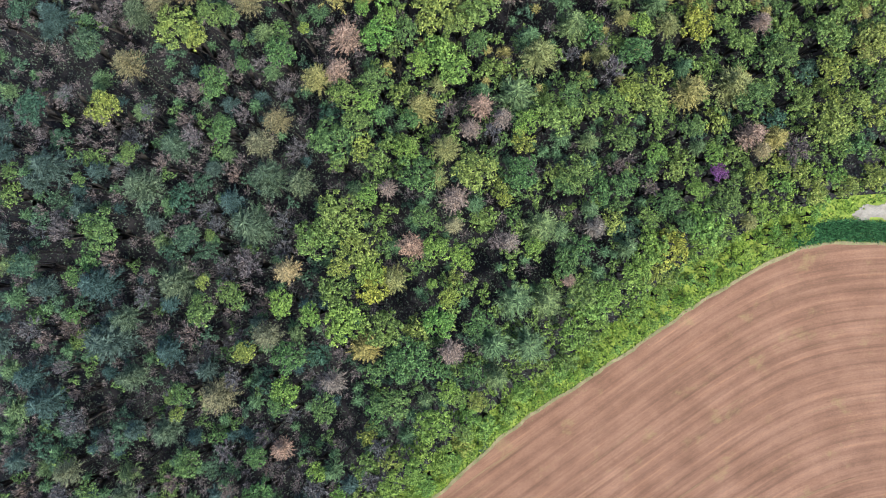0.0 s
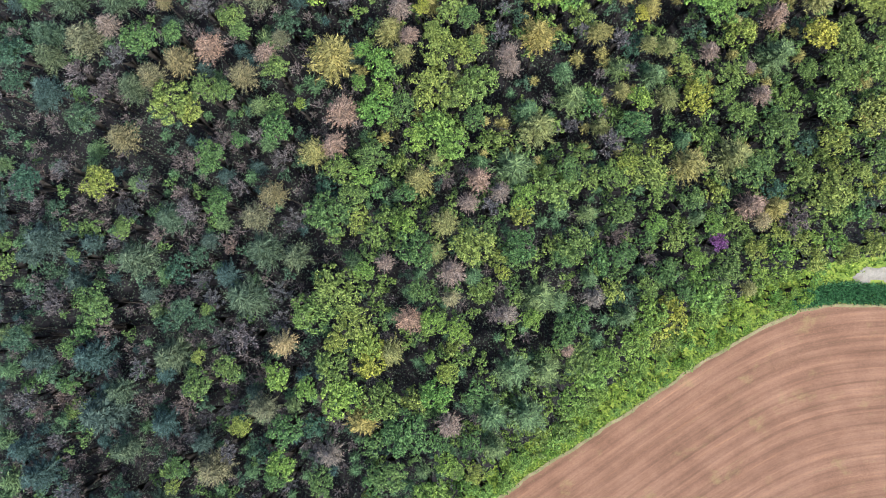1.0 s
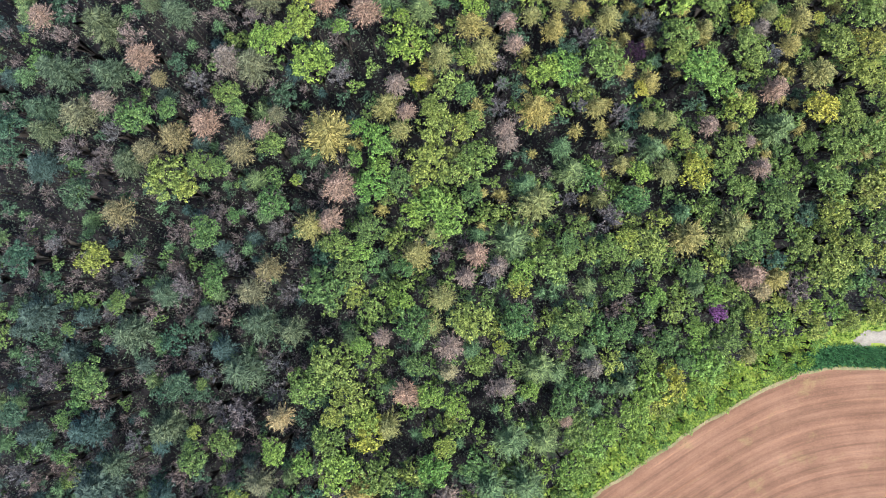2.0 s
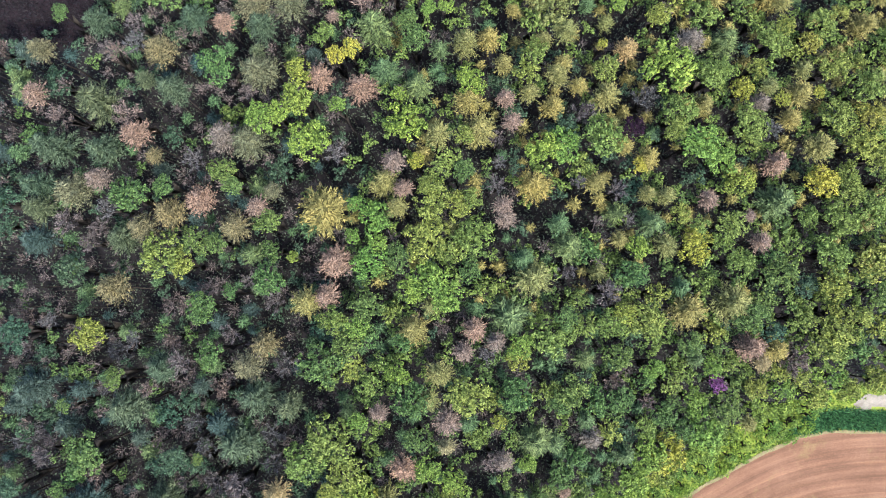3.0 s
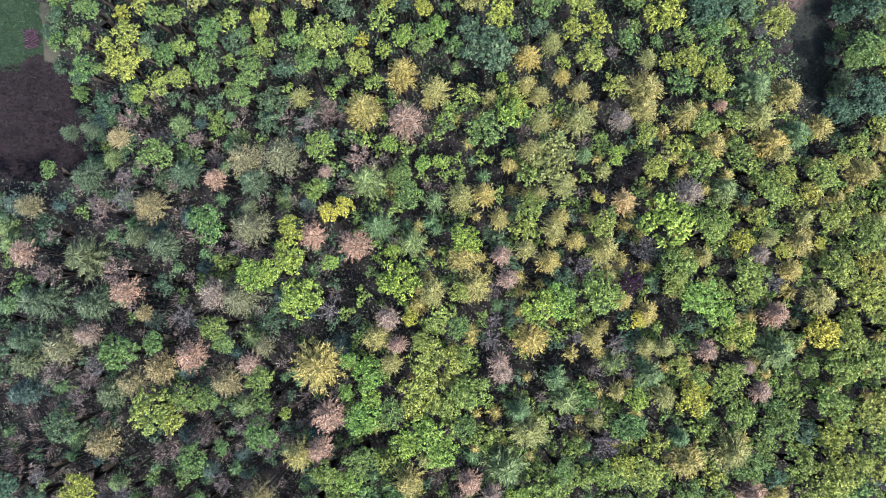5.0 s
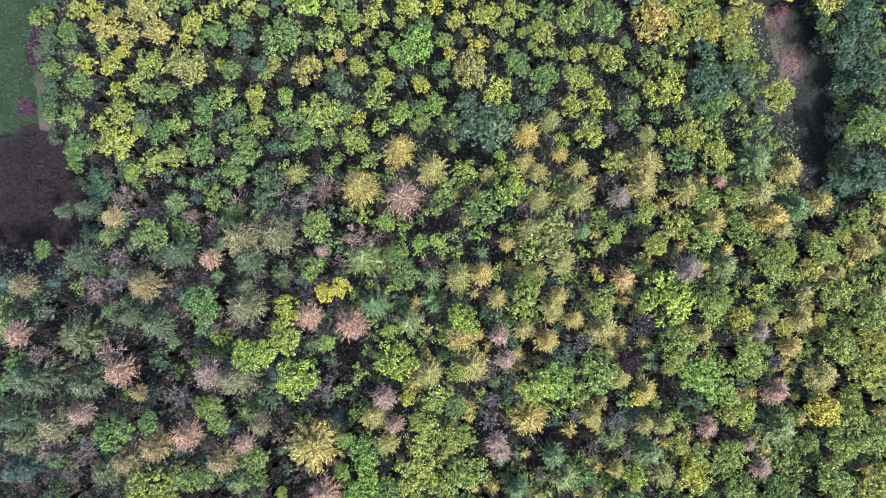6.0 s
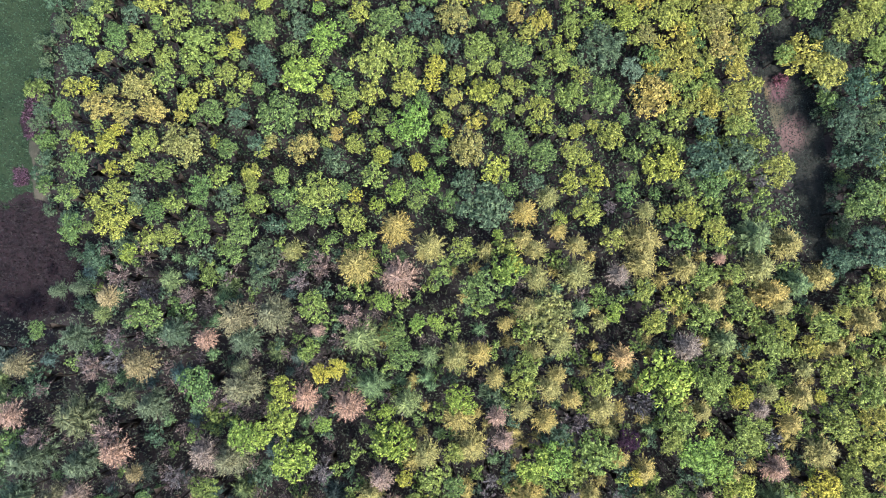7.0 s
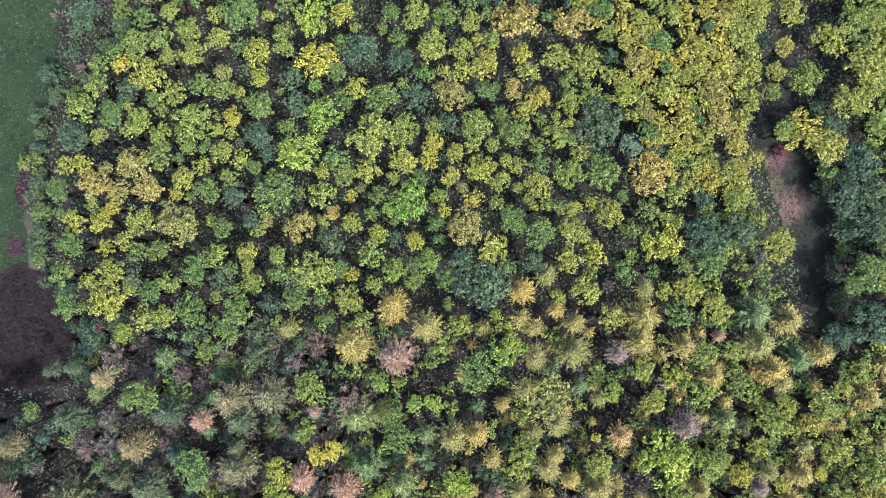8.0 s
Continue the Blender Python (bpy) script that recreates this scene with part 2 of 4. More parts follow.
def ride_material(spots):
    """Trodden earth and moss of the ride, its colour darkened for the shade of the trees, worn to pinkish soil round
    some spots (x, y, reach, strength) with frayed rims.
    """
    m, n, l, b = material("shade_toned_trodden_ride_earth", 0.95, 0.1)
    place = n.new("ShaderNodeTexCoord").outputs["Object"]
    # near-black base tones carry the shade that the trees throw on the ride
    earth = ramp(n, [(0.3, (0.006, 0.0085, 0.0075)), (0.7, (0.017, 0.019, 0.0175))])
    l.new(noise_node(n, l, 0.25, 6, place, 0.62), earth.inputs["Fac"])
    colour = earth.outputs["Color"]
    flat = n.new("ShaderNodeVectorMath")
    flat.operation = "MULTIPLY"
    flat.inputs[1].default_value = (1, 1, 0)
    l.new(place, flat.inputs[0])
    rag = noise_node(n, l, 0.9, 6, place, 0.7)
    for x, y, reach, tone in spots:
        away = n.new("ShaderNodeVectorMath")
        away.operation = "DISTANCE"
        away.inputs[1].default_value = (x, y, 0)
        l.new(flat.outputs["Vector"], away.inputs[0])
        uneven = n.new("ShaderNodeMath")
        uneven.operation = "MULTIPLY_ADD"
        uneven.inputs[1].default_value = 2.2
        l.new(rag, uneven.inputs[0])
        l.new(away.outputs["Value"], uneven.inputs[2])
        fade = n.new("ShaderNodeMapRange")
        fade.interpolation_type = "SMOOTHSTEP"
        for k, v in (("From Min", 1.1 + reach), ("From Max", 1.1 + 0.25 * reach), ("To Min", 0.0), ("To Max", 0.9)):
            fade.inputs[k].default_value = v
        l.new(uneven.outputs["Value"], fade.inputs["Value"])
        colour = blended(n, l, "MIX", fade.outputs["Result"], colour, tone)
    f = noise_node(n, l, 4.0, 5, place, 0.7)
    grain = ramp(n, [(0.25, (0.6, 0.6, 0.6)), (0.75, (1.35, 1.3, 1.25))])
    l.new(f, grain.inputs["Fac"])
    l.new(blended(n, l, "MULTIPLY", 0.8, colour, grain.outputs["Color"]), b.inputs["Base Color"])
    rise = n.new("ShaderNodeBump")
    rise.inputs["Strength"].default_value, rise.inputs["Distance"].default_value = 0.4, 0.12
    l.new(f, rise.inputs["Height"])
    l.new(rise.outputs["Normal"], b.inputs["Normal"])
    return m


SOIL = soil_material()
RIDE_EARTH = ride_material([(44.6, 87.6, 3.4, (0.075, 0.052, 0.050)), (42.6, 93.2, 2.4, (0.06, 0.036, 0.042)), (39.8, 92.6, 2.6, (0.085, 0.078, 0.036)), (42.4, 90.0, 2.2, (0.055, 0.055, 0.036))])


# ---- meshes ----
def mesh_of(name, verts, faces, mat, smooth=False):
    me = bpy.data.meshes.new(name)
    if isinstance(faces, np.ndarray):
        count, sides = faces.shape
        me.vertices.add(len(verts))
        me.vertices.foreach_set("co", np.asarray(verts, np.float32).ravel())
        me.loops.add(count * sides)
        me.loops.foreach_set("vertex_index", faces.astype(np.int32).ravel())
        me.polygons.add(count)
        me.polygons.foreach_set("loop_start", np.arange(0, count * sides, sides, dtype=np.int32))
        me.update(calc_edges=True)
    else:
        me.from_pydata(verts, [], faces)
    if smooth:
        me.polygons.foreach_set("use_smooth", [True] * len(me.polygons))
    me.materials.append(mat)
    return me


def roughened(outline, amount, seed=3):
    """The outline with an uneven, natural line between its corners."""
    out = []
    for (ax, ay), (bx, by) in zip(outline, outline[1:] + outline[:1]):
        k = max(1, int(math.hypot(bx - ax, by - ay) / 1.2))
        for i in range(k):
            x, y = ax + (bx - ax) * i / k, ay + (by - ay) * i / k
            p = Vector((x * 0.35, y * 0.35, seed))
            out.append((x + amount * noise.noise(p) * 2, y + amount * noise.noise(p + Vector((0, 0, 9))) * 2))
    return out


def sheet(name, outline, mat, lift, step, label, extra=None, ripple=0.0):
    """A patch of land laid on the hillside, its rim drawn to the outline; extra(x, y) gives height and map coordinates."""
    pts = np.array(outline, float)
    x0, y0 = pts.min(0) - step
    x1, y1 = pts.max(0) + step
    gx, gy = np.meshgrid(np.arange(x0, x1, step), np.arange(y0, y1, step), indexing="ij")
    for _ in range(3):
        d = outline_distance(gx, gy, outline)
        if _ == 0:
            near = d > -0.75 * step
        e = 0.05
        sx = (outline_distance(gx + e, gy, outline) - d) / e
        sy = (outline_distance(gx, gy + e, outline) - d) / e
        out = near & (d < 0)
        gx, gy = np.where(out, gx - d * sx, gx), np.where(out, gy - d * sy, gy)
    uvs = np.stack([gx, gy], -1)
    gz = ground(gx, gy) + lift
    if extra:
        rise, u, v = extra(gx, gy)
        gz, uvs = gz + rise, np.stack([u, v], -1)
    index = -np.ones(gx.shape, int)
    index[near] = np.arange(near.sum())
    keep = near[:-1, :-1] & near[1:, :-1] & near[1:, 1:] & near[:-1, 1:]
    faces = np.stack([index[:-1, :-1], index[1:, :-1], index[1:, 1:], index[:-1, 1:]], -1)[keep]
    me = mesh_of(name, np.stack([gx, gy, gz], -1)[near], faces, mat)
    layer = me.uv_layers.new(name="UVMap")
    corner = np.array([lp.vertex_index for lp in me.loops])
    layer.data.foreach_set("uv", uvs[near][corner].astype(np.float32).ravel())
    return tagged(new(name, me), label, kind="structure")


def blades(rng, centres, normals, length, width, spread=0.5):
    """Small pointed leaf sprays at the centres, facing about the normals. Returns vertices and faces."""
    k = len(centres)
    nrm = normals + rng.normal(0, spread, (k, 3))
    nrm /= np.linalg.norm(nrm, axis=1)[:, None] + 1e-9
    way = np.cross(nrm, rng.normal(0, 1, (k, 3)))
    way /= np.linalg.norm(way, axis=1)[:, None] + 1e-9
    side = np.cross(nrm, way)
    ln = (length * rng.uniform(0.7, 1.3, k))[:, None] / 2
    wd = (width * rng.uniform(0.7, 1.3, k))[:, None] / 2
    v = np.stack([centres - way * ln + side * wd, centres - way * ln * 0.7 - side * wd, centres + way * ln], 1)
    return v.reshape(-1, 3), np.arange(3 * k).reshape(k, 3)


def along(rng, starts, ways, ups, length, width):
    """Pointed blades that begin at the starts and lie along the ways."""
    k = len(starts)
    ways = ways / (np.linalg.norm(ways, axis=1)[:, None] + 1e-9)
    side = np.cross(ways, ups)
    side /= np.linalg.norm(side, axis=1)[:, None] + 1e-9
    ln = (length * rng.uniform(0.75, 1.25, k))[:, None]
    wd = (width * rng.uniform(0.75, 1.25, k))[:, None] / 2
    v = np.stack([starts + side * wd, starts - side * wd, starts + ways * ln], 1)
    return v.reshape(-1, 3), np.arange(3 * k).reshape(k, 3)


def joined(pieces):
    verts, faces, base = [], [], 0
    for v, f in pieces:
        verts.append(v)
        faces.append(f + base)
        base += len(v)
    return np.concatenate(verts), np.concatenate(faces)


def trunk_mesh(rng, height, radius, limbs, reach):
    """A tapered, slightly bent trunk that runs below the ground, with limbs growing out of it: one closed skin."""
    sides, levels = 6, 6
    verts, faces = [], []
    for i in range(levels):
        z = -0.6 + (height + 0.6) * i / (levels - 1)
        cx, cy = (rng.normal(0, 0.09), rng.normal(0, 0.09)) if i else (0, 0)
        r = radius * (1.15 - 1.0 * i / (levels - 1)) + 0.01
        verts += [(cx + r * math.cos(2 * math.pi * j / sides), cy + r * math.sin(2 * math.pi * j / sides), z) for j in range(sides)]
    for i in range(levels - 1):
        for j in range(sides):
            faces.append((i * sides + j, i * sides + (j + 1) % sides, (i + 1) * sides + (j + 1) % sides, (i + 1) * sides + j))
    for k in range(limbs):
        i, j = 3 + k % 2, (k * 2 + k // 3) % sides
        root = (i * sides + j, i * sides + (j + 1) % sides, (i - 1) * sides + j)
        a = 2 * math.pi * (j + 0.5) / sides + rng.uniform(-0.2, 0.2)
        z, out = verts[root[0]][2], reach * rng.uniform(0.8, 1.15)
        end = np.array((math.cos(a) * out, math.sin(a) * out, z + out * rng.uniform(0.4, 0.8)))
        base = len(verts)
        verts += [tuple(end), tuple(end + np.array((0.03, 0, 0.02))), tuple(end + np.array((0, 0.03, -0.03)))]
        faces += [(root[m], root[(m + 1) % 3], base + (m + 1) % 3, base + m) for m in range(3)]
    return mesh_of("trunk", verts, faces, BARK, True)


def dome_crown(rng, lobes, clumps, leaves, leaf):
    """A broadleaf crown of radius 1 with its top at 0: lobes like a cauliflower's, each of loose clumps of leaf sprays, with gaps between."""
    p, q = rng.uniform(0, 6.28, 2)
    cs, ns = [], []
    for i in range(lobes):
        a = 2 * math.pi * i / max(1, lobes - 1) + rng.uniform(-0.3, 0.3) + p
        out = 0.0 if i == 0 else rng.uniform(0.52, 0.72) * (1 + 0.12 * math.sin(2 * a + q))
        size = rng.uniform(0.31, 0.45)
        lobe = np.array((math.cos(a) * out, math.sin(a) * out, -size - 0.62 * out * out + rng.uniform(-0.10, 0.06)))
        for j in range(clumps):
            up = 1 - 1.02 * (j + 0.5) / clumps
            b = j * 2.39996 + rng.uniform(-0.5, 0.5)
            flat = math.sqrt(max(0.0, 1 - up * up))
            way = np.array((math.cos(b) * flat, math.sin(b) * flat, up))
            c = lobe + way * size * rng.uniform(0.72, 1.16)
            rc = rng.uniform(0.07, 0.165)
            k = int(leaves * (rc / 0.125) ** 2)
            d = rng.normal(0, 1, (k, 3))
            d[:, 2] = np.where(d[:, 2] < -0.3, -d[:, 2], d[:, 2])
            d /= np.linalg.norm(d, axis=1)[:, None]
            cs.append(c + d * rc * rng.uniform(0.3, 1.5, (k, 1)))
            ns.append(d * 0.7 + way * 0.7 + np.array((0, 0, 0.4)))
    return blades(rng, np.concatenate(cs), np.concatenate(ns), leaf, leaf * 0.8, 0.6)


def spire_crown(rng, depth, levels, boughs, sprays, spray, uneven=0.29):
    """A conifer's crown of radius 1 with its tip at 0: whorls of feathered boughs of uneven length, shorter towards the tip."""
    pieces = []
    for i in range(levels):
        s = (i + 0.35) / levels
        reach = 0.16 + 0.84 * s ** 0.65
        whorl = max(4, int(round(boughs * (0.5 + 0.5 * reach))))
        for j in range(whorl):
            a = 2 * math.pi * (j + 0.37 * i + rng.uniform(-0.32, 0.32)) / whorl
            ln = reach * rng.uniform(0.87 - uneven, 0.87 + uneven)
            root = np.array((0, 0, -depth * (0.06 + 0.94 * s) + rng.uniform(-0.06, 0.06)))
            way = np.array((math.cos(a), math.sin(a), rng.uniform(-0.12, 0.16)))
            side = np.array((-math.sin(a), math.cos(a), 0))
            k = max(4, int(round(sprays * ln)))
            st = np.linspace(0.12, 1.0, k) + rng.uniform(-0.04, 0.04, k)
            bend = np.zeros((k, 3))
            bend[:, 2] = 0.16 * ln * (st - 0.5) ** 2
            starts = root + way * (st * ln)[:, None] + bend + rng.normal(0, 0.012, (k, 3))
            sign = np.where(np.arange(k) % 2 == 0, 1.0, -1.0)
            ways = way * rng.uniform(0.5, 1.1, (k, 1)) + side * (sign * rng.uniform(0.25, 1.0, k))[:, None] + np.array((0, 0, 1)) * rng.uniform(-0.1, 0.35, (k, 1))
            size = spray * (1.15 - 0.55 * st)
            ups = np.array((0, 0, 1)) + rng.normal(0, 0.35, (k, 3))
            pieces.append(along(rng, starts, ways, ups, size, size * 0.36))
            pieces.append(along(rng, root[None], way[None], np.array([[0, 0, 1.0]]), ln, 0.03))
    pieces.append(along(rng, np.array([[0, 0, -0.2], [0, 0, -0.2]]), np.array([[0.02, 0, 1.0], [0, 0.03, 1.0]]), np.array([[1.0, 0, 0], [0, 1.0, 0]]), 0.3, 0.07))
    return joined(pieces)


def twig_crown(rng, limbs, twigs, buds):
    """A leafless crown of radius 1 with its top at 0: rising limbs that fork into sprays of fine twigs with buds and dead leaves."""
    pieces, tips = [], []
    for i in range(limbs):
        a, s = i * 2.39996 + rng.uniform(-0.3, 0.3), (i + 0.5) / limbs
        rho = math.sqrt(s) * rng.uniform(0.6, 1.25)
        base = np.array((0, 0, -1.5 + 0.5 * rng.random()))
        end = np.array((math.cos(a) * rho * 0.8, math.sin(a) * rho * 0.8, -0.22 - 0.5 * rho * rho + rng.uniform(-0.12, 0.08)))
        pieces.append(along(rng, base[None], (end - base)[None], np.array([[0, 0, 1.0]]), np.linalg.norm(end - base), 0.05))
        lean = (end - base) / np.linalg.norm(end - base)
        starts = base + (end - base) * rng.uniform(0.6, 1.0, (twigs, 1))
        ways = lean * 0.9 + rng.normal(0, 0.42, (twigs, 3)) + np.array((0, 0, 0.2))
        pieces.append(along(rng, starts, ways, rng.normal(0, 1, (twigs, 3)), 0.34, 0.046))
        tips.append(starts + ways * rng.uniform(0.1, 0.3, (twigs, 1)))
    tips = np.concatenate(tips)
    at = tips[rng.integers(0, len(tips), buds)] + rng.normal(0, 0.05, (buds, 3))
    pieces.append(blades(rng, at, np.tile((0, 0, 1.0), (buds, 1)), 0.10, 0.06, 0.8))
    return joined(pieces)


# ---- the land ----
def land():
    """One sheet to the horizon: fine steps under the flight, wide ones far out."""
    near = np.arange(-140, 181, 4.0)
    far = np.array([250, 400, 700, 1200, 2200, 4000.0])
    xs = np.concatenate([-far[::-1], near, far])
    ys = np.concatenate([-far[::-1], near, far])
    gx, gy = np.meshgrid(xs, ys, indexing="ij")
    k = len(ys)
    i, j = np.meshgrid(np.arange(len(xs) - 1), np.arange(k - 1), indexing="ij")
    faces = np.stack([i * k + j, (i + 1) * k + j, (i + 1) * k + j + 1, i * k + j + 1], -1).reshape(-1, 4)
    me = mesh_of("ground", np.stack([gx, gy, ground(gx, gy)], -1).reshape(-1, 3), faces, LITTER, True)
    return tagged(new("ground", me), "leaf-littered woodland floor on a hillside, coloured dark for the shade under the crowns", kind="structure")


def furrows(x, y):
    side, head = (x - 2.6) * 0.626 - (y + 32.2) * 0.781, 8.6 - y   # from the long side and from the headland, rounded where they meet
    d = -4.0 * np.log(np.exp(-np.clip(side, -40, 90) / 4.0) + np.exp(-np.clip(head, -40, 90) / 4.0))
    run = (x * 0.80 + y * 0.60)
    wheel = np.exp(-((d % 7.0 - 2.1) / 0.42) ** 2) + np.exp(-((d % 7.0 - 4.0) / 0.42) ** 2)
    return 0.03 * np.sin(d * 2 * math.pi / 1.75) - 0.05 * wheel, d, run


land()
sheet("field", FIELD, SOIL, 0.10, 0.35, "tilled red-brown field with furrows parallel to its edge", furrows)
VERGE_EDGE = [(-40, -66), (-13, -41), (-4, -33), (0, -28), (12, -17), (24, -8.5), (36, 3), (44, 8), (50, 11.5), (55, 13.5), (62, 15.5), (84, 17.5), (84, 6.0), (68.7, 7.2), (62.7, 7.2), (59, 6.9), (56, 6.0), (52.2, 4.3), (48.2, 1.9), (41.6, -2.6), (26.4, -14.3), (14.9, -22.4), (3.5, -33.1), (-0.1, -37.0), (-11.1, -46.9), (-39, -71)]
sheet("verge", VERGE_EDGE, VERGE, 0.05, 1.0, "rough yellow-green grass verge between wood and field")
MARGIN = [(x - 0.14, y + 0.17) for x, y in FIELD_EDGE[1:-1]] + [(x + 0.24, y - 0.29) for x, y in FIELD_EDGE[-2:0:-1]]
sheet("field_margin", roughened(MARGIN, 0.25), DRY_GRASS, 0.17, 0.2, "thin strip of dry tan grass along the edge of the field")
sheet("grass_strip", LUSH, LUSH_TURF, 0.12, 0.5, "deep green strip of lush grass beside the field")
sheet("gravel_track", roughened(TRACK, 0.8), GRAVEL, 0.12, 0.5, "pale gravel patch of a farm track")
sheet("clearing", roughened(CLEARING, 1.6), TURF, 0.06, 1.0, "green rough meadow in a clearing, darkened in colour for lens vignetting")
sheet("heather_patch", roughened(HEATH, 0.8), DEAD_BRACKEN, 0.11, 0.4, "patch of faded pink heather in the meadow")
sheet("heather_patch", roughened(HEATH_LOW, 0.8), DEAD_BRACKEN, 0.11, 0.4, "small patch of faded pink heather")
sheet("worn_path", roughened(WORN, 0.8), DUST, 0.12, 0.4, "worn pale sandy strip of turf")
sheet("bracken_patch", roughened(BRACKEN, 1.6), DEAD_BRACKEN, 0.11, 0.5, "patch of purple-brown dead bracken, darkened in colour for lens vignetting")
sheet("ride", roughened(RIDE, 1.6), RIDE_EARTH, 0.06, 0.5, "grassy ride between the trees, coloured dark for their shade")

# ---- kinds of trees ----
shape_rng = np.random.default_rng(11)
DOMES = [dome_crown(shape_rng, 8, 11, 26, 0.112) for _ in range(7)]
SMALL_DOMES = [dome_crown(shape_rng, 6, 9, 20, 0.145) for _ in range(6)]
LOW_DOMES = [dome_crown(shape_rng, 4, 7, 12, 0.21) for _ in range(4)]
SPIRES = [spire_crown(shape_rng, shape_rng.uniform(1.5, 2.1), 10, 12, 26, 0.23) for _ in range(6)]
LARCHES = [spire_crown(shape_rng, shape_rng.uniform(1.1, 1.5), 10, 14, 24, 0.19, 0.19) for _ in range(6)]
SMALL_SPIRES = [spire_crown(shape_rng, 1.4, 6, 11, 17, 0.30) for _ in range(3)]
LOW_SPIRES = [spire_crown(shape_rng, 1.4, 5, 8, 11, 0.36) for _ in range(3)]
TWIGS = [twig_crown(shape_rng, 17, 40, 300) for _ in range(6)]
LOW_TWIGS = [twig_crown(shape_rng, 14, 18, 110) for _ in range(3)]
TRUNK_H = 10.0
DOME_TRUNKS = [trunk_mesh(shape_rng, TRUNK_H, 0.16, 6, 1.1) for _ in range(2)]
SPIRE_TRUNKS = [trunk_mesh(shape_rng, TRUNK_H, 0.12, 0, 1.0) for _ in range(2)]
TWIG_TRUNKS = [trunk_mesh(shape_rng, TRUNK_H, 0.11, 7, 1.0) for _ in range(2)]

KINDS = {  # name, shape, leaves, label, group
    "green_broadleaf": ("broadleaf_tree", "dome", "green", "mid-green broadleaf tree with a rounded leafy crown"),
    "bright_broadleaf": ("broadleaf_tree", "dome", "bright", "bright fresh-green broadleaf tree with a clumpy crown"),
    "olive_broadleaf": ("oak_tree", "dome", "olive", "olive-green broadleaf tree with a dense domed crown"),
    "yellow_broadleaf": ("oak_tree", "dome", "yellow", "vivid yellow-green broadleaf tree in young leaf"),
    "vivid_broadleaf": ("oak_tree", "dome", "vivid", "vivid yellow broadleaf tree standing out from the wood"),
    "honey_broadleaf": ("oak_tree", "dome", "honey", "honey-yellow broadleaf tree with a dense domed crown"),
    "dark_broadleaf": ("broadleaf_tree", "dome", "dark", "dark blue-green broadleaf tree with a dense crown"),
    "golden_broadleaf": ("oak_tree", "dome", "golden", "golden-tan broadleaf tree with a domed crown"),
    "blue_broadleaf": ("broadleaf_tree", "dome", "blue", "pale blue-grey broadleaf tree"),
    "green_conifer": ("conifer_tree", "spire", "needle", "green conifer with whorls of feathery boughs"),
    "blue_conifer": ("conifer_tree", "spire", "needle_blue", "blue-green conifer with whorls of feathery boughs"),
    "golden_conifer": ("larch_tree", "larch", "needle_gold", "pale golden-green larch with feathery boughs"),
    "grey_conifer": ("conifer_tree", "spire", "needle_grey", "dull grey-green conifer with ragged feathery boughs"),
    "straw_conifer": ("larch_tree", "larch", "needle_dull", "dull straw-green larch with ragged boughs"),
    "pink_conifer": ("larch_tree", "larch", "needle_pink", "dying larch with pinkish-brown needles"),
    "tan_conifer": ("larch_tree", "larch", "needle_tan", "tan-coloured larch with feathery boughs"),
    "bare": ("bare_tree", "twig", "twig", "leafless tree with fine grey-mauve twigs"),
    "purple": ("copper_tree", "dome", "purple", "dark purple-leaved tree with a rounded crown"),
    "magenta": ("blossom_tree", "dome", "magenta", "small tree covered in magenta blossom"),
    "young_green": ("young_tree", "small_dome", "green", "young green broadleaf tree under taller crowns"),
    "young_bright": ("young_tree", "small_dome", "bright", "young fresh-green broadleaf tree near the edge of the field"),
    "young_olive": ("young_oak", "small_dome", "olive", "young olive-green tree under taller crowns"),
    "young_honey": ("young_oak", "small_dome", "honey", "young honey-yellow tree in the dense stand by the ride"),
    "young_yellow": ("young_oak", "small_dome", "yellow", "young yellow-green tree in a close stand"),
    "young_dark": ("young_tree", "small_dome", "dark", "young dark green tree under taller crowns"),
    "young_conifer": ("young_conifer", "small_spire", "needle", "young green conifer between taller trees"),
    "young_larch": ("young_larch", "small_spire", "needle_gold", "young golden-green larch between taller trees"),
    "young_blue_conifer": ("young_conifer", "small_spire", "needle_blue", "young blue-green conifer between taller trees"),
    "pink_shrub": ("shrub", "small_dome", "heath", "faded pink flowering shrub beside the ride"),
    "dark_shrub": ("shrub", "small_dome", "dark", "dark green shrub in the open beside the wood"),
    "dull_shrub": ("shrub", "small_dome", "green", "mid-green shrub at the edge of the clearing"),
    "bare_shrub": ("shrub", "twig", "twig", "low leafless grey shrub in the clearing"),
    "shrub": ("shrub", "small_dome", "grass", "bright green shrub at the edge of the wood"),
    "olive_shrub": ("shrub", "small_dome", "bright", "yellow-olive shrub at the edge of the wood"),
}
SHAPES = {"dome": (DOMES, DOME_TRUNKS), "small_dome": (SMALL_DOMES, DOME_TRUNKS), "spire": (SPIRES, SPIRE_TRUNKS),
          "small_spire": (SMALL_SPIRES, SPIRE_TRUNKS), "larch": (LARCHES, SPIRE_TRUNKS), "twig": (TWIGS, TWIG_TRUNKS)}
CROWNS = {}
planted = []
place_rng = random.Random(5)


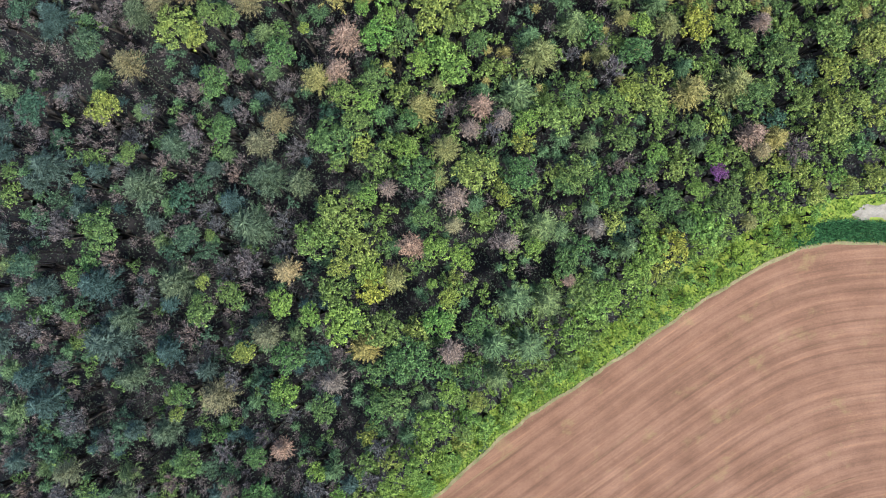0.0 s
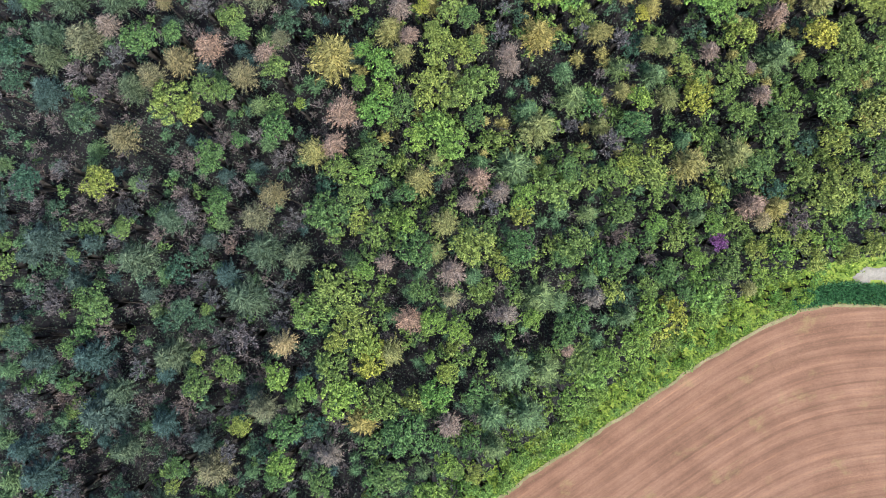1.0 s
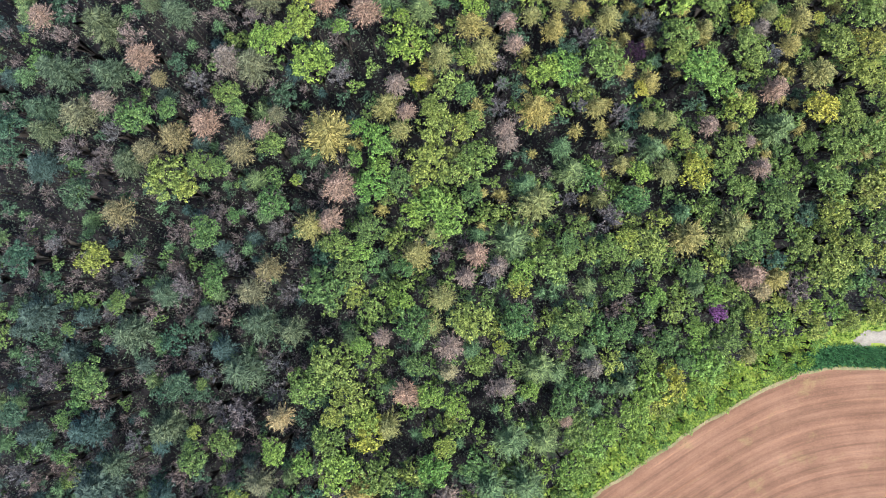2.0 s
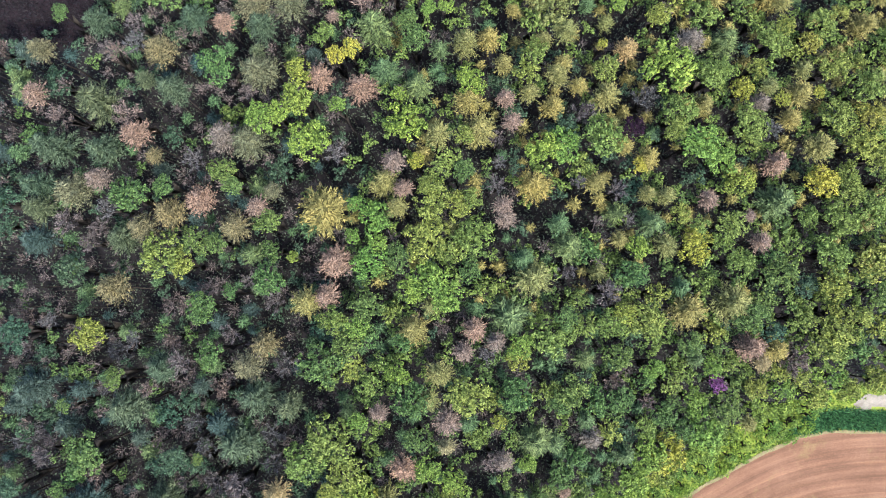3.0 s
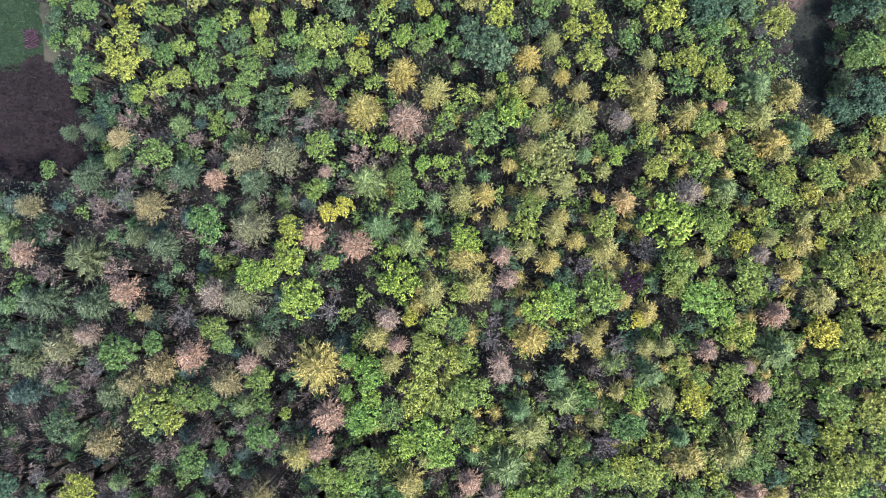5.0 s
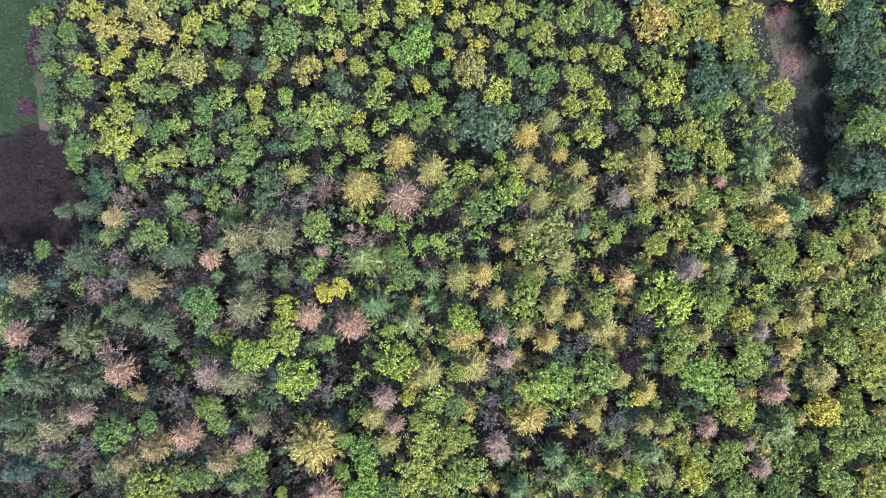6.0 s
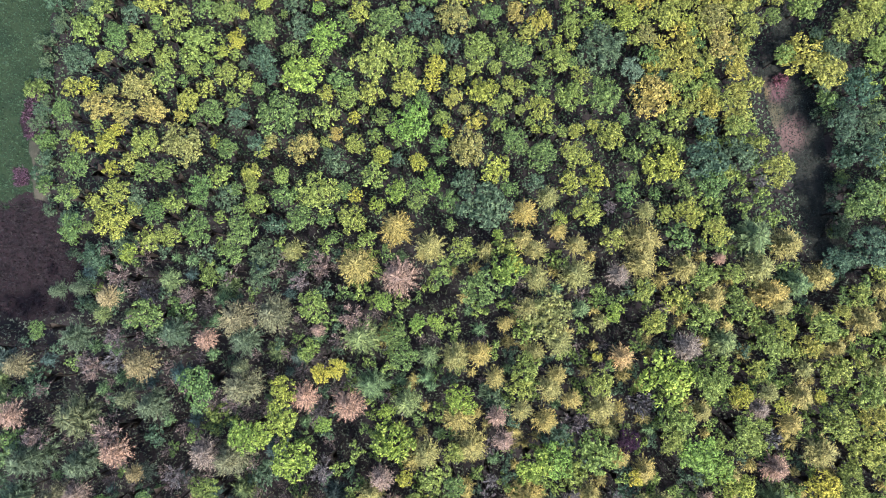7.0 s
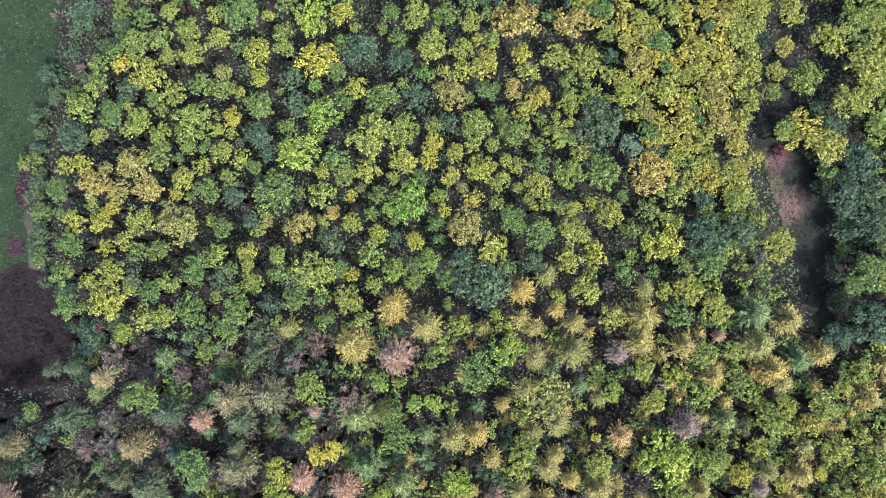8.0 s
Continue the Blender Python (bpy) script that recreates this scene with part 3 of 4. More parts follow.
def tree(kind, x, y, radius, height, lean=0.03):
    """One tree with its trunk and its crown, standing on the hillside."""
    name, shape, leaf, label = KINDS[kind]
    crowns, trunks = SHAPES[shape]
    which = place_rng.randrange(len(crowns))
    if (shape, which, leaf) not in CROWNS:
        CROWNS[shape, which, leaf] = mesh_of("crown", *crowns[which], LEAVES[leaf])
    root = tagged(new(name), label, name.replace("_", " ") if name in ("oak_tree", "larch_tree") else "shrub" if name == "shrub" else "tree", "shrubs along the edge of the wood" if name == "shrub" else "trees of the wood")
    root.matrix_basis = Matrix.Translation((x, y, float(ground(x, y)))) @ Euler((place_rng.gauss(0, lean), place_rng.gauss(0, lean), place_rng.uniform(0, 2 * math.pi))).to_matrix().to_4x4()
    stem, crown = new("trunk", trunks[which % len(trunks)]), new("crown", CROWNS[shape, which, leaf])
    girth = 0.35 + 0.28 * radius
    stem.scale = (girth, girth, (height - 0.55 * radius) / TRUNK_H)
    crown.location = (0, 0, height)
    crown.scale = (radius * place_rng.uniform(0.9, 1.1), radius * place_rng.uniform(0.9, 1.1), radius * place_rng.uniform(0.85, 1.1))
    stem.parent = crown.parent = root
    planted.append((x, y, radius))
    return root


def plant(kind, spots):
    """Trees of one kind at (x, y, radius of the lit crown)."""
    for x, y, lit in spots:
        radius = lit * (1.22 if "conifer" in kind else 1.0 if y > 70 else 1.06)
        tree(kind, x, y, radius, canopy(x, y) + 0.45 * radius + place_rng.uniform(-0.4, 0.4))


# ---- the trees that stand out, stand by stand up the hill ----
plant('green_broadleaf', [(-28.0, -31.7, 1.4), (-23.4, -30.0, 2.1), (-33.8, -25.5, 1.8), (-24.6, -24.8, 1.4), (-15.8, -17.7, 1.7), (-22.6, -17.1, 1.6), (-36.3, -17.1, 1.2), (-6.3, -16.1, 2.3), (-34.1, -15.8, 1.5), (-4.1, -10.6, 2.6), (-19.9, -10.3, 2.1), (-31.7, -5.3, 2.1), (-28.1, -2.6, 1.8), (19.5, 0.0, 2.4), (16.9, 3.4, 2.0), (-30.7, 5.0, 0.8), (-45.8, 5.3, 2.3), (-2.8, 8.6, 1.5), (34.0, 10.1, 1.5), (-47.8, 11.1, 0.9), (30.6, 12.4, 1.8), (39.9, 12.5, 2.0), (15.9, 13.4, 1.6), (-4.1, 14.0, 2.6), (10.3, 14.5, 2.2), (24.8, 14.6, 1.6), (17.4, 15.6, 2.2), (-41.1, 15.6, 1.3), (-15.4, 18.6, 2.6), (-28.6, 19.2, 1.7), (-12.2, 20.2, 1.7), (23.0, 20.4, 1.9)])
plant('green_broadleaf', [(-5.0, 20.7, 1.3), (32.9, 22.5, 1.5), (-31.0, 24.5, 2.0), (15.0, 24.5, 1.4), (40.0, 25.8, 2.1), (-9.5, 25.9, 1.8), (-27.0, 26.2, 0.9), (-21.6, 28.7, 2.0), (24.5, 30.7, 1.9), (2.9, 30.9, 1.4), (44.1, 31.1, 1.8), (-6.1, 32.0, 1.7), (-30.8, 32.6, 1.7), (-27.7, 33.1, 1.2), (-21.5, 35.7, 1.6), (-38.4, 37.9, 2.3), (-34.3, 40.1, 1.3), (-26.0, 40.2, 1.2), (-27.1, 42.0, 1.6), (1.8, 42.6, 1.4), (-27.9, 53.9, 2.2), (-4.4, 57.8, 1.6), (-47.5, 59.4, 1.0), (-5.7, 60.3, 1.3), (-34.2, 61.7, 1.8), (4.3, 66.2, 2.3), (-25.0, 69.5, 1.4), (-23.9, 71.9, 1.8), (-29.1, 72.1, 2.0), (-16.8, 73.6, 1.7), (-33.8, 73.7, 1.4), (-3.7, 76.1, 1.2)])
plant('green_broadleaf', [(-29.1, 76.7, 1.7), (50.2, 77.3, 1.4), (-11.7, 77.6, 1.0), (-33.1, 78.1, 1.4), (52.4, 78.7, 2.4), (-43.2, 78.8, 1.6), (32.3, 79.9, 1.9), (-25.7, 81.1, 1.2), (11.4, 82.5, 1.9), (8.0, 83.7, 1.6), (-44.9, 85.0, 1.4), (-20.6, 86.0, 2.5), (-27.6, 86.0, 1.6), (20.9, 87.0, 0.8), (-22.4, 88.9, 0.8), (18.7, 89.6, 2.3), (7.7, 93.8, 2.0), (-39.6, 94.7, 1.6), (-2.2, 94.9, 1.0), (-22.4, 96.0, 1.7), (-35.1, 96.7, 0.9), (-26.9, 97.4, 1.7), (-7.7, 97.8, 1.9), (4.2, 98.7, 1.2), (-13.1, 100.3, 1.1), (39.1, 100.4, 1.0), (-37.2, 103.1, 1.7), (25.1, 105.8, 1.6), (-24.9, 107.2, 2.4), (-7.3, 107.5, 1.2), (-0.7, 107.8, 1.6), (17.8, 109.2, 1.4)])
plant('bright_broadleaf', [(-6.4, -28.5, 1.6), (-0.7, -27.9, 1.3), (-16.9, -26.7, 1.4), (-2.6, -25.8, 1.6), (-1.2, -19.7, 2.5), (-20.6, -15.8, 1.8), (11.2, -14.6, 1.6), (0.9, -14.5, 1.6), (18.6, -6.4, 2.3), (-13.9, -5.5, 2.6), (-0.5, -5.1, 2.1), (-17.3, -4.9, 1.5), (22.6, -4.7, 1.6), (-21.1, -3.2, 1.7), (21.7, -2.3, 2.4), (32.0, -0.8, 1.4), (23.9, -0.6, 1.7), (-1.8, 0.6, 0.8), (27.1, 2.7, 2.4), (1.4, 3.5, 1.6), (-0.8, 3.9, 1.6), (11.7, 5.7, 1.2), (29.2, 6.0, 2.7), (37.8, 6.2, 1.9), (37.3, 9.4, 2.9), (-9.8, 10.9, 1.3), (34.8, 14.1, 1.5), (-5.2, 16.8, 1.7), (27.9, 18.8, 1.5), (36.3, 19.0, 1.3), (9.9, 21.4, 1.6), (-10.8, 23.1, 1.3)])
plant('bright_broadleaf', [(1.0, 26.9, 2.1), (-4.5, 28.0, 1.6), (-2.2, 29.3, 2.5), (-9.5, 31.2, 2.0), (-8.8, 33.5, 1.3), (-11.2, 34.0, 1.0), (24.2, 34.2, 1.4), (-9.3, 36.1, 2.1), (-10.7, 38.1, 1.0), (33.7, 45.0, 2.1), (11.0, 45.6, 1.9), (-17.1, 45.7, 2.4), (13.9, 45.9, 2.0), (-5.4, 47.4, 2.4), (31.3, 47.7, 2.3), (-20.1, 48.2, 1.3), (-22.1, 48.5, 1.9), (-13.1, 49.4, 1.0), (-6.8, 51.6, 0.9), (2.6, 52.9, 1.7), (26.3, 56.1, 3.1), (-3.3, 62.2, 0.9), (-1.0, 62.3, 0.9), (-7.3, 63.7, 1.1), (20.9, 64.0, 1.2), (7.3, 68.4, 2.1), (5.9, 72.1, 0.7), (-5.9, 77.5, 1.4), (-1.5, 78.6, 1.3), (-7.0, 84.4, 0.8), (-3.7, 85.2, 2.5), (-17.5, 90.8, 2.4)])
plant('bright_broadleaf', [(-14.8, 95.6, 2.2), (-15.7, 98.5, 0.8), (-16.6, 106.8, 2.2)])
plant('olive_broadleaf', [(3.4, -20.3, 1.2), (-35.9, -19.6, 1.0), (5.7, -16.5, 1.2), (2.5, -15.7, 1.2), (-26.3, -11.2, 1.2), (-25.8, -9.7, 1.2), (-7.9, -6.9, 2.3), (-14.0, -1.0, 2.4), (-31.3, 0.3, 0.9), (-13.7, 1.7, 1.5), (-11.1, 4.3, 2.5), (-16.3, 4.8, 2.5), (-13.4, 8.2, 2.8), (3.9, 15.0, 2.6), (52.3, 15.3, 1.9), (57.5, 15.6, 1.9), (43.5, 15.7, 1.7), (61.3, 17.3, 1.9), (-44.2, 21.5, 2.1), (13.2, 22.4, 2.7), (50.9, 23.5, 2.7), (-13.6, 23.9, 1.8), (21.7, 24.5, 1.8), (26.4, 24.8, 2.2), (55.0, 26.0, 1.7), (-32.6, 29.7, 1.7), (-35.3, 30.7, 2.6), (51.1, 31.0, 2.3), (37.8, 33.1, 1.9), (0.7, 33.3, 1.7), (49.7, 34.1, 2.5), (-2.0, 34.2, 2.4)])
plant('olive_broadleaf', [(4.1, 35.1, 2.3), (36.5, 38.1, 1.7), (1.6, 38.2, 1.6), (-1.5, 38.4, 2.1), (46.1, 38.5, 1.4), (29.9, 38.7, 1.2), (50.5, 39.2, 2.2), (3.3, 39.3, 1.3), (-2.1, 40.6, 1.3), (54.1, 40.8, 2.3), (51.0, 42.3, 1.7), (1.5, 47.0, 1.3), (19.0, 47.3, 2.4), (27.6, 48.4, 1.4), (52.3, 48.5, 2.4), (37.1, 50.0, 2.1), (48.4, 50.4, 2.1), (28.2, 51.0, 2.0), (31.7, 54.8, 1.7), (52.0, 55.5, 2.1), (19.0, 55.7, 1.6), (9.7, 56.6, 1.6), (34.1, 56.7, 1.2), (48.3, 57.7, 1.9), (-15.8, 58.7, 1.3), (40.2, 60.5, 1.9), (41.8, 62.1, 1.2), (25.5, 62.2, 1.5), (46.0, 62.6, 1.9), (-14.7, 63.8, 1.7), (24.3, 66.8, 1.3), (31.4, 68.5, 1.5)])
plant('olive_broadleaf', [(35.0, 69.0, 1.2), (-32.4, 71.3, 1.3), (-39.1, 72.4, 2.0), (-36.5, 73.8, 0.9), (-10.7, 73.8, 1.7), (32.4, 73.8, 1.6), (-21.8, 75.0, 1.3), (16.4, 75.3, 1.7), (-38.2, 76.1, 1.7), (29.4, 76.5, 1.8), (-22.6, 77.0, 0.8), (-15.0, 77.5, 2.2), (-19.9, 78.8, 1.0), (-22.9, 79.2, 1.2), (-35.2, 82.1, 1.8), (15.4, 82.7, 1.7), (-10.9, 83.0, 1.2), (19.5, 84.9, 1.7), (15.2, 85.6, 1.1), (-0.3, 86.3, 1.0), (34.9, 86.9, 1.5), (-30.9, 87.3, 1.4), (8.7, 87.7, 0.7), (-5.9, 87.8, 0.8), (10.9, 87.8, 1.5), (-11.8, 88.1, 1.4), (6.5, 88.3, 1.2), (14.3, 89.4, 2.0), (-30.1, 90.6, 0.9), (-26.6, 90.7, 1.4), (-5.1, 90.8, 1.6), (6.9, 91.1, 0.8)])
plant('olive_broadleaf', [(0.9, 91.3, 1.1), (-40.8, 91.9, 1.1), (5.2, 92.5, 0.8), (-9.7, 93.1, 2.6), (-30.0, 94.0, 2.4), (12.8, 94.1, 1.6), (-4.9, 94.2, 1.7), (-36.0, 94.3, 1.4), (3.6, 94.6, 1.8), (40.6, 95.9, 1.3), (52.0, 97.1, 1.5), (-24.5, 97.9, 0.7), (14.4, 98.3, 1.6), (-35.6, 99.6, 2.0), (25.9, 99.9, 1.9), (-33.4, 101.7, 1.0), (50.8, 101.7, 1.6), (-30.4, 101.8, 1.6), (43.0, 102.2, 2.3), (-19.4, 102.9, 1.2), (16.4, 103.3, 2.0), (1.3, 103.7, 1.4), (-2.5, 104.1, 1.9), (-27.2, 104.2, 1.3), (-31.3, 105.0, 1.6), (4.8, 105.1, 1.1), (18.7, 106.6, 1.1), (45.3, 106.8, 1.9), (-33.3, 106.9, 1.1), (2.4, 107.2, 1.4), (-4.3, 107.6, 1.7), (47.8, 108.8, 1.8)])
plant('olive_broadleaf', [(25.9, 109.1, 1.5), (50.7, 109.2, 1.5)])
plant('yellow_broadleaf', [(0.1, -1.9, 1.3), (-9.2, -0.9, 2.1), (-10.3, 1.7, 2.1), (32.7, 6.1, 2.6), (7.8, 10.8, 1.0), (23.0, 26.3, 1.4), (-18.8, 30.9, 0.7), (32.2, 34.4, 2.1), (36.8, 42.4, 2.0), (-3.3, 43.1, 0.9), (-17.5, 50.3, 1.9), (-18.2, 52.5, 1.6), (41.4, 52.9, 1.0), (36.1, 54.4, 1.5), (-36.6, 68.7, 1.0), (8.0, 69.1, 1.1), (-3.6, 80.9, 1.1), (-7.7, 81.2, 1.1), (-40.1, 81.6, 1.4), (25.8, 81.8, 2.3), (-38.9, 83.6, 0.8), (3.8, 89.5, 1.7), (-1.6, 92.4, 1.3), (-27.0, 93.0, 0.7), (30.2, 93.3, 0.7), (-25.0, 94.5, 1.2), (-22.3, 99.4, 1.3), (21.4, 99.7, 1.8), (-16.0, 102.0, 2.2), (-22.4, 102.5, 1.7), (8.4, 103.7, 1.2), (-13.0, 107.3, 1.4)])
plant('vivid_broadleaf', [(47.4, 42.9, 2.0), (23.8, 44.2, 1.0), (46.5, 54.5, 0.8), (-13.4, 55.4, 1.1), (-12.1, 56.8, 1.2), (18.3, 58.8, 0.6)])
plant('honey_broadleaf', [(55.5, 33.5, 2.5), (54.2, 46.1, 1.6), (53.7, 51.1, 1.7), (44.8, 60.4, 1.4), (48.7, 64.6, 1.2), (40.7, 82.1, 2.2), (0.2, 88.4, 1.1), (34.8, 93.9, 1.4), (45.9, 94.3, 2.3), (28.1, 95.3, 2.1), (42.9, 96.2, 2.4), (11.0, 98.7, 1.5), (36.5, 99.3, 1.6), (48.1, 99.7, 2.0), (4.4, 102.1, 1.8), (28.8, 102.3, 1.2), (39.2, 102.7, 1.2), (35.8, 102.9, 1.8), (32.1, 103.1, 2.1), (12.6, 103.7, 1.7), (50.3, 104.3, 2.7), (29.2, 105.6, 1.6), (39.6, 105.6, 1.3), (20.7, 105.7, 1.1), (-21.6, 107.0, 0.8), (34.4, 107.1, 1.9), (22.2, 108.3, 1.2), (32.6, 109.0, 1.8), (29.6, 109.2, 1.1), (40.3, 109.5, 1.8), (36.2, 109.7, 1.5)])
plant('dark_broadleaf', [(-55.0, 0.3, 1.7), (-34.4, 5.6, 1.6), (-52.9, 20.8, 2.0), (-46.2, 28.6, 1.9), (48.2, 71.2, 1.8), (52.6, 72.6, 2.8), (4.2, 75.5, 3.0), (31.4, 82.7, 2.7), (35.7, 83.6, 2.0), (52.7, 85.1, 2.4), (49.4, 87.7, 2.1), (52.3, 88.7, 1.8), (-44.0, 91.8, 2.0), (50.9, 92.5, 2.3), (-22.3, 92.6, 1.6), (17.9, 95.7, 2.7), (47.0, 96.9, 1.5), (-10.7, 103.3, 2.0), (-43.2, 106.2, 2.0)])
plant('golden_broadleaf', [(12.9, 63.9, 2.7), (-17.3, 81.7, 1.8), (-30.6, 81.9, 2.5), (-20.8, 82.6, 0.8), (2.3, 82.8, 2.0), (-13.2, 83.4, 0.9), (-38.1, 85.7, 1.4), (-34.8, 85.8, 1.7), (-41.4, 85.9, 1.6), (1.7, 86.9, 0.7), (-39.9, 88.3, 0.9), (-37.0, 89.0, 2.0), (24.3, 89.9, 2.4), (33.0, 96.8, 1.9), (23.9, 97.5, 1.2), (-0.0, 98.5, 1.8), (7.3, 99.4, 1.3), (32.0, 99.9, 1.5), (-27.0, 100.2, 1.0), (22.2, 103.4, 1.6), (14.5, 107.4, 2.3), (7.7, 107.5, 2.6)])
plant('green_conifer', [(-13.4, -26.2, 1.6), (7.6, -13.2, 1.9), (7.2, -8.4, 2.6), (12.4, -8.2, 2.7), (15.3, -2.2, 2.7), (10.0, -2.1, 2.8), (26.1, 5.7, 1.5), (12.5, 8.7, 2.6), (18.5, 19.1, 1.3), (34.2, 19.3, 1.1), (9.1, 25.3, 2.9), (30.3, 29.8, 1.3), (10.5, 31.8, 1.7), (15.3, 34.0, 2.1), (14.1, 36.8, 1.4), (26.1, 37.1, 1.8), (42.2, 40.4, 2.4), (-3.2, 52.4, 1.6), (-7.6, 54.3, 2.2), (-9.5, 59.9, 2.5), (34.8, 60.3, 2.1), (43.7, 68.5, 2.1), (38.2, 73.8, 2.5)])
plant('blue_conifer', [(-42.0, -20.7, 1.4), (-54.4, -18.7, 2.2), (-56.5, -15.4, 1.7), (-31.2, -13.0, 1.5), (-36.9, -11.1, 1.9), (-45.9, -9.6, 3.3), (-53.6, -2.6, 1.8), (-47.1, -2.1, 2.5), (-28.9, 10.5, 1.6), (-54.3, 11.6, 1.4), (-52.4, 13.8, 2.3), (-51.3, 32.7, 1.9)])
plant('golden_conifer', [(-10.1, -9.2, 2.3), (-6.6, 0.7, 1.9), (44.0, 10.3, 1.3), (-1.1, 13.4, 1.7), (0.2, 17.7, 1.7), (45.0, 21.4, 1.8), (-2.8, 22.8, 2.0), (-17.5, 25.6, 2.0), (32.2, 26.4, 2.5), (37.6, 27.6, 2.5), (11.7, 29.7, 2.4), (28.2, 34.3, 1.7), (22.2, 35.0, 1.2), (-15.1, 36.9, 2.9), (-5.9, 37.6, 1.5), (24.8, 40.2, 1.1), (-8.0, 40.2, 2.0), (27.7, 41.0, 1.3), (11.4, 41.2, 2.3), (18.3, 41.8, 1.5), (25.4, 45.4, 1.6), (21.8, 46.7, 1.3), (-0.7, 46.9, 1.7), (46.1, 47.2, 2.0), (3.9, 48.0, 2.1), (2.2, 50.3, 1.9), (12.2, 51.1, 1.6), (43.6, 51.2, 1.5), (9.5, 51.6, 1.2), (31.7, 51.9, 1.3), (19.4, 52.7, 1.8), (15.6, 53.2, 1.2)])
plant('golden_conifer', [(40.2, 54.5, 1.3), (43.9, 54.8, 1.7), (13.2, 54.8, 1.5), (7.0, 56.2, 1.3), (14.1, 56.6, 1.2), (0.9, 57.6, 1.9), (4.6, 58.4, 1.5), (11.7, 58.4, 1.2), (14.0, 60.2, 1.5), (7.4, 62.2, 0.9), (52.7, 63.7, 2.1), (9.8, 64.4, 1.5), (41.6, 65.4, 1.2), (32.9, 66.1, 1.6), (40.5, 67.2, 2.0), (11.1, 67.6, 1.6), (-10.5, 67.7, 2.4), (16.3, 68.2, 2.1), (46.6, 68.9, 1.8), (28.8, 69.1, 1.8), (23.3, 69.5, 1.9), (38.0, 70.0, 2.1), (-1.5, 71.1, 1.8), (15.8, 71.7, 1.4), (9.3, 72.4, 1.2), (23.9, 72.5, 2.3), (-5.6, 72.6, 2.1), (42.2, 72.7, 2.2), (13.7, 72.9, 1.0), (9.5, 75.4, 1.7), (24.1, 76.1, 1.2), (12.3, 77.2, 1.5)])
plant('pink_conifer', [(-21.9, -24.3, 1.7), (-13.8, -14.0, 1.8), (1.8, -9.0, 1.8), (17.8, 1.2, 1.0), (-4.2, 4.9, 1.8), (8.8, 6.7, 1.5), (21.0, 8.2, 1.7), (1.5, 11.3, 1.8), (-6.9, 11.7, 1.3), (2.9, 20.5, 1.3), (41.8, 21.7, 2.0), (7.6, 21.8, 1.4), (3.9, 23.0, 1.6), (-14.0, 27.5, 1.8), (-14.0, 31.0, 2.1), (40.6, 35.0, 1.3), (7.7, 37.0, 1.4), (-23.6, 37.3, 1.4), (-29.6, 38.0, 1.9), (38.7, 38.9, 0.9), (6.7, 39.4, 1.2), (-42.4, 40.5, 1.5), (-5.2, 40.7, 1.2), (33.7, 40.9, 1.3), (-5.7, 43.7, 1.5), (-37.2, 45.0, 1.9), (41.5, 45.3, 1.7), (-27.5, 45.6, 2.1), (7.7, 48.7, 1.2), (-49.8, 49.6, 1.7), (6.5, 51.1, 1.2), (-10.7, 51.5, 2.0)])
plant('pink_conifer', [(38.5, 52.1, 1.4), (-15.9, 53.0, 1.5), (-27.2, 59.4, 1.3), (30.1, 59.9, 1.9), (-13.9, 60.5, 0.9), (-4.6, 66.9, 2.4), (21.1, 68.9, 1.5), (33.2, 70.7, 0.8)])
plant('tan_conifer', [(-20.6, 1.4, 1.8), (1.2, 7.6, 1.2), (43.2, 19.5, 1.3), (22.1, 58.6, 1.6), (-38.8, 63.6, 1.4)])
plant('bare', [(-28.0, -29.3, 1.6), (-9.5, -27.8, 1.6), (-28.7, -24.1, 1.4), (-8.1, -23.4, 1.6), (-49.2, -20.1, 2.3), (-50.5, -13.8, 1.4), (-27.9, -13.1, 1.5), (-25.4, 1.6, 2.4), (-49.7, 5.1, 1.6), (7.3, 5.5, 1.5), (27.8, 13.7, 1.2), (-37.2, 14.6, 1.4), (-32.4, 19.0, 1.9), (-39.1, 19.6, 1.3), (48.3, 20.4, 2.4), (-49.3, 22.3, 1.4), (20.7, 28.4, 1.9), (-41.8, 37.1, 1.6), (23.5, 37.4, 0.9), (21.2, 41.2, 1.4), (6.3, 41.4, 1.2), (16.1, 41.7, 1.0), (-31.2, 43.5, 1.6), (-13.3, 44.0, 1.6), (6.4, 44.1, 0.9), (-38.4, 47.6, 2.0), (-46.0, 47.7, 1.6), (40.4, 49.4, 1.2), (-40.8, 54.8, 1.2), (-37.9, 56.3, 1.4), (-37.7, 58.9, 1.3), (-10.6, 62.9, 2.1)])
plant('bare', [(-17.1, 66.1, 1.3), (19.6, 76.4, 1.0), (38.2, 79.9, 1.0)])
plant('purple', [(23.7, 48.9, 1.4)])
plant('magenta', [(37.8, 16.8, 1.2)])
plant('blue_broadleaf', [(22.0, 93.2, 1.5)])
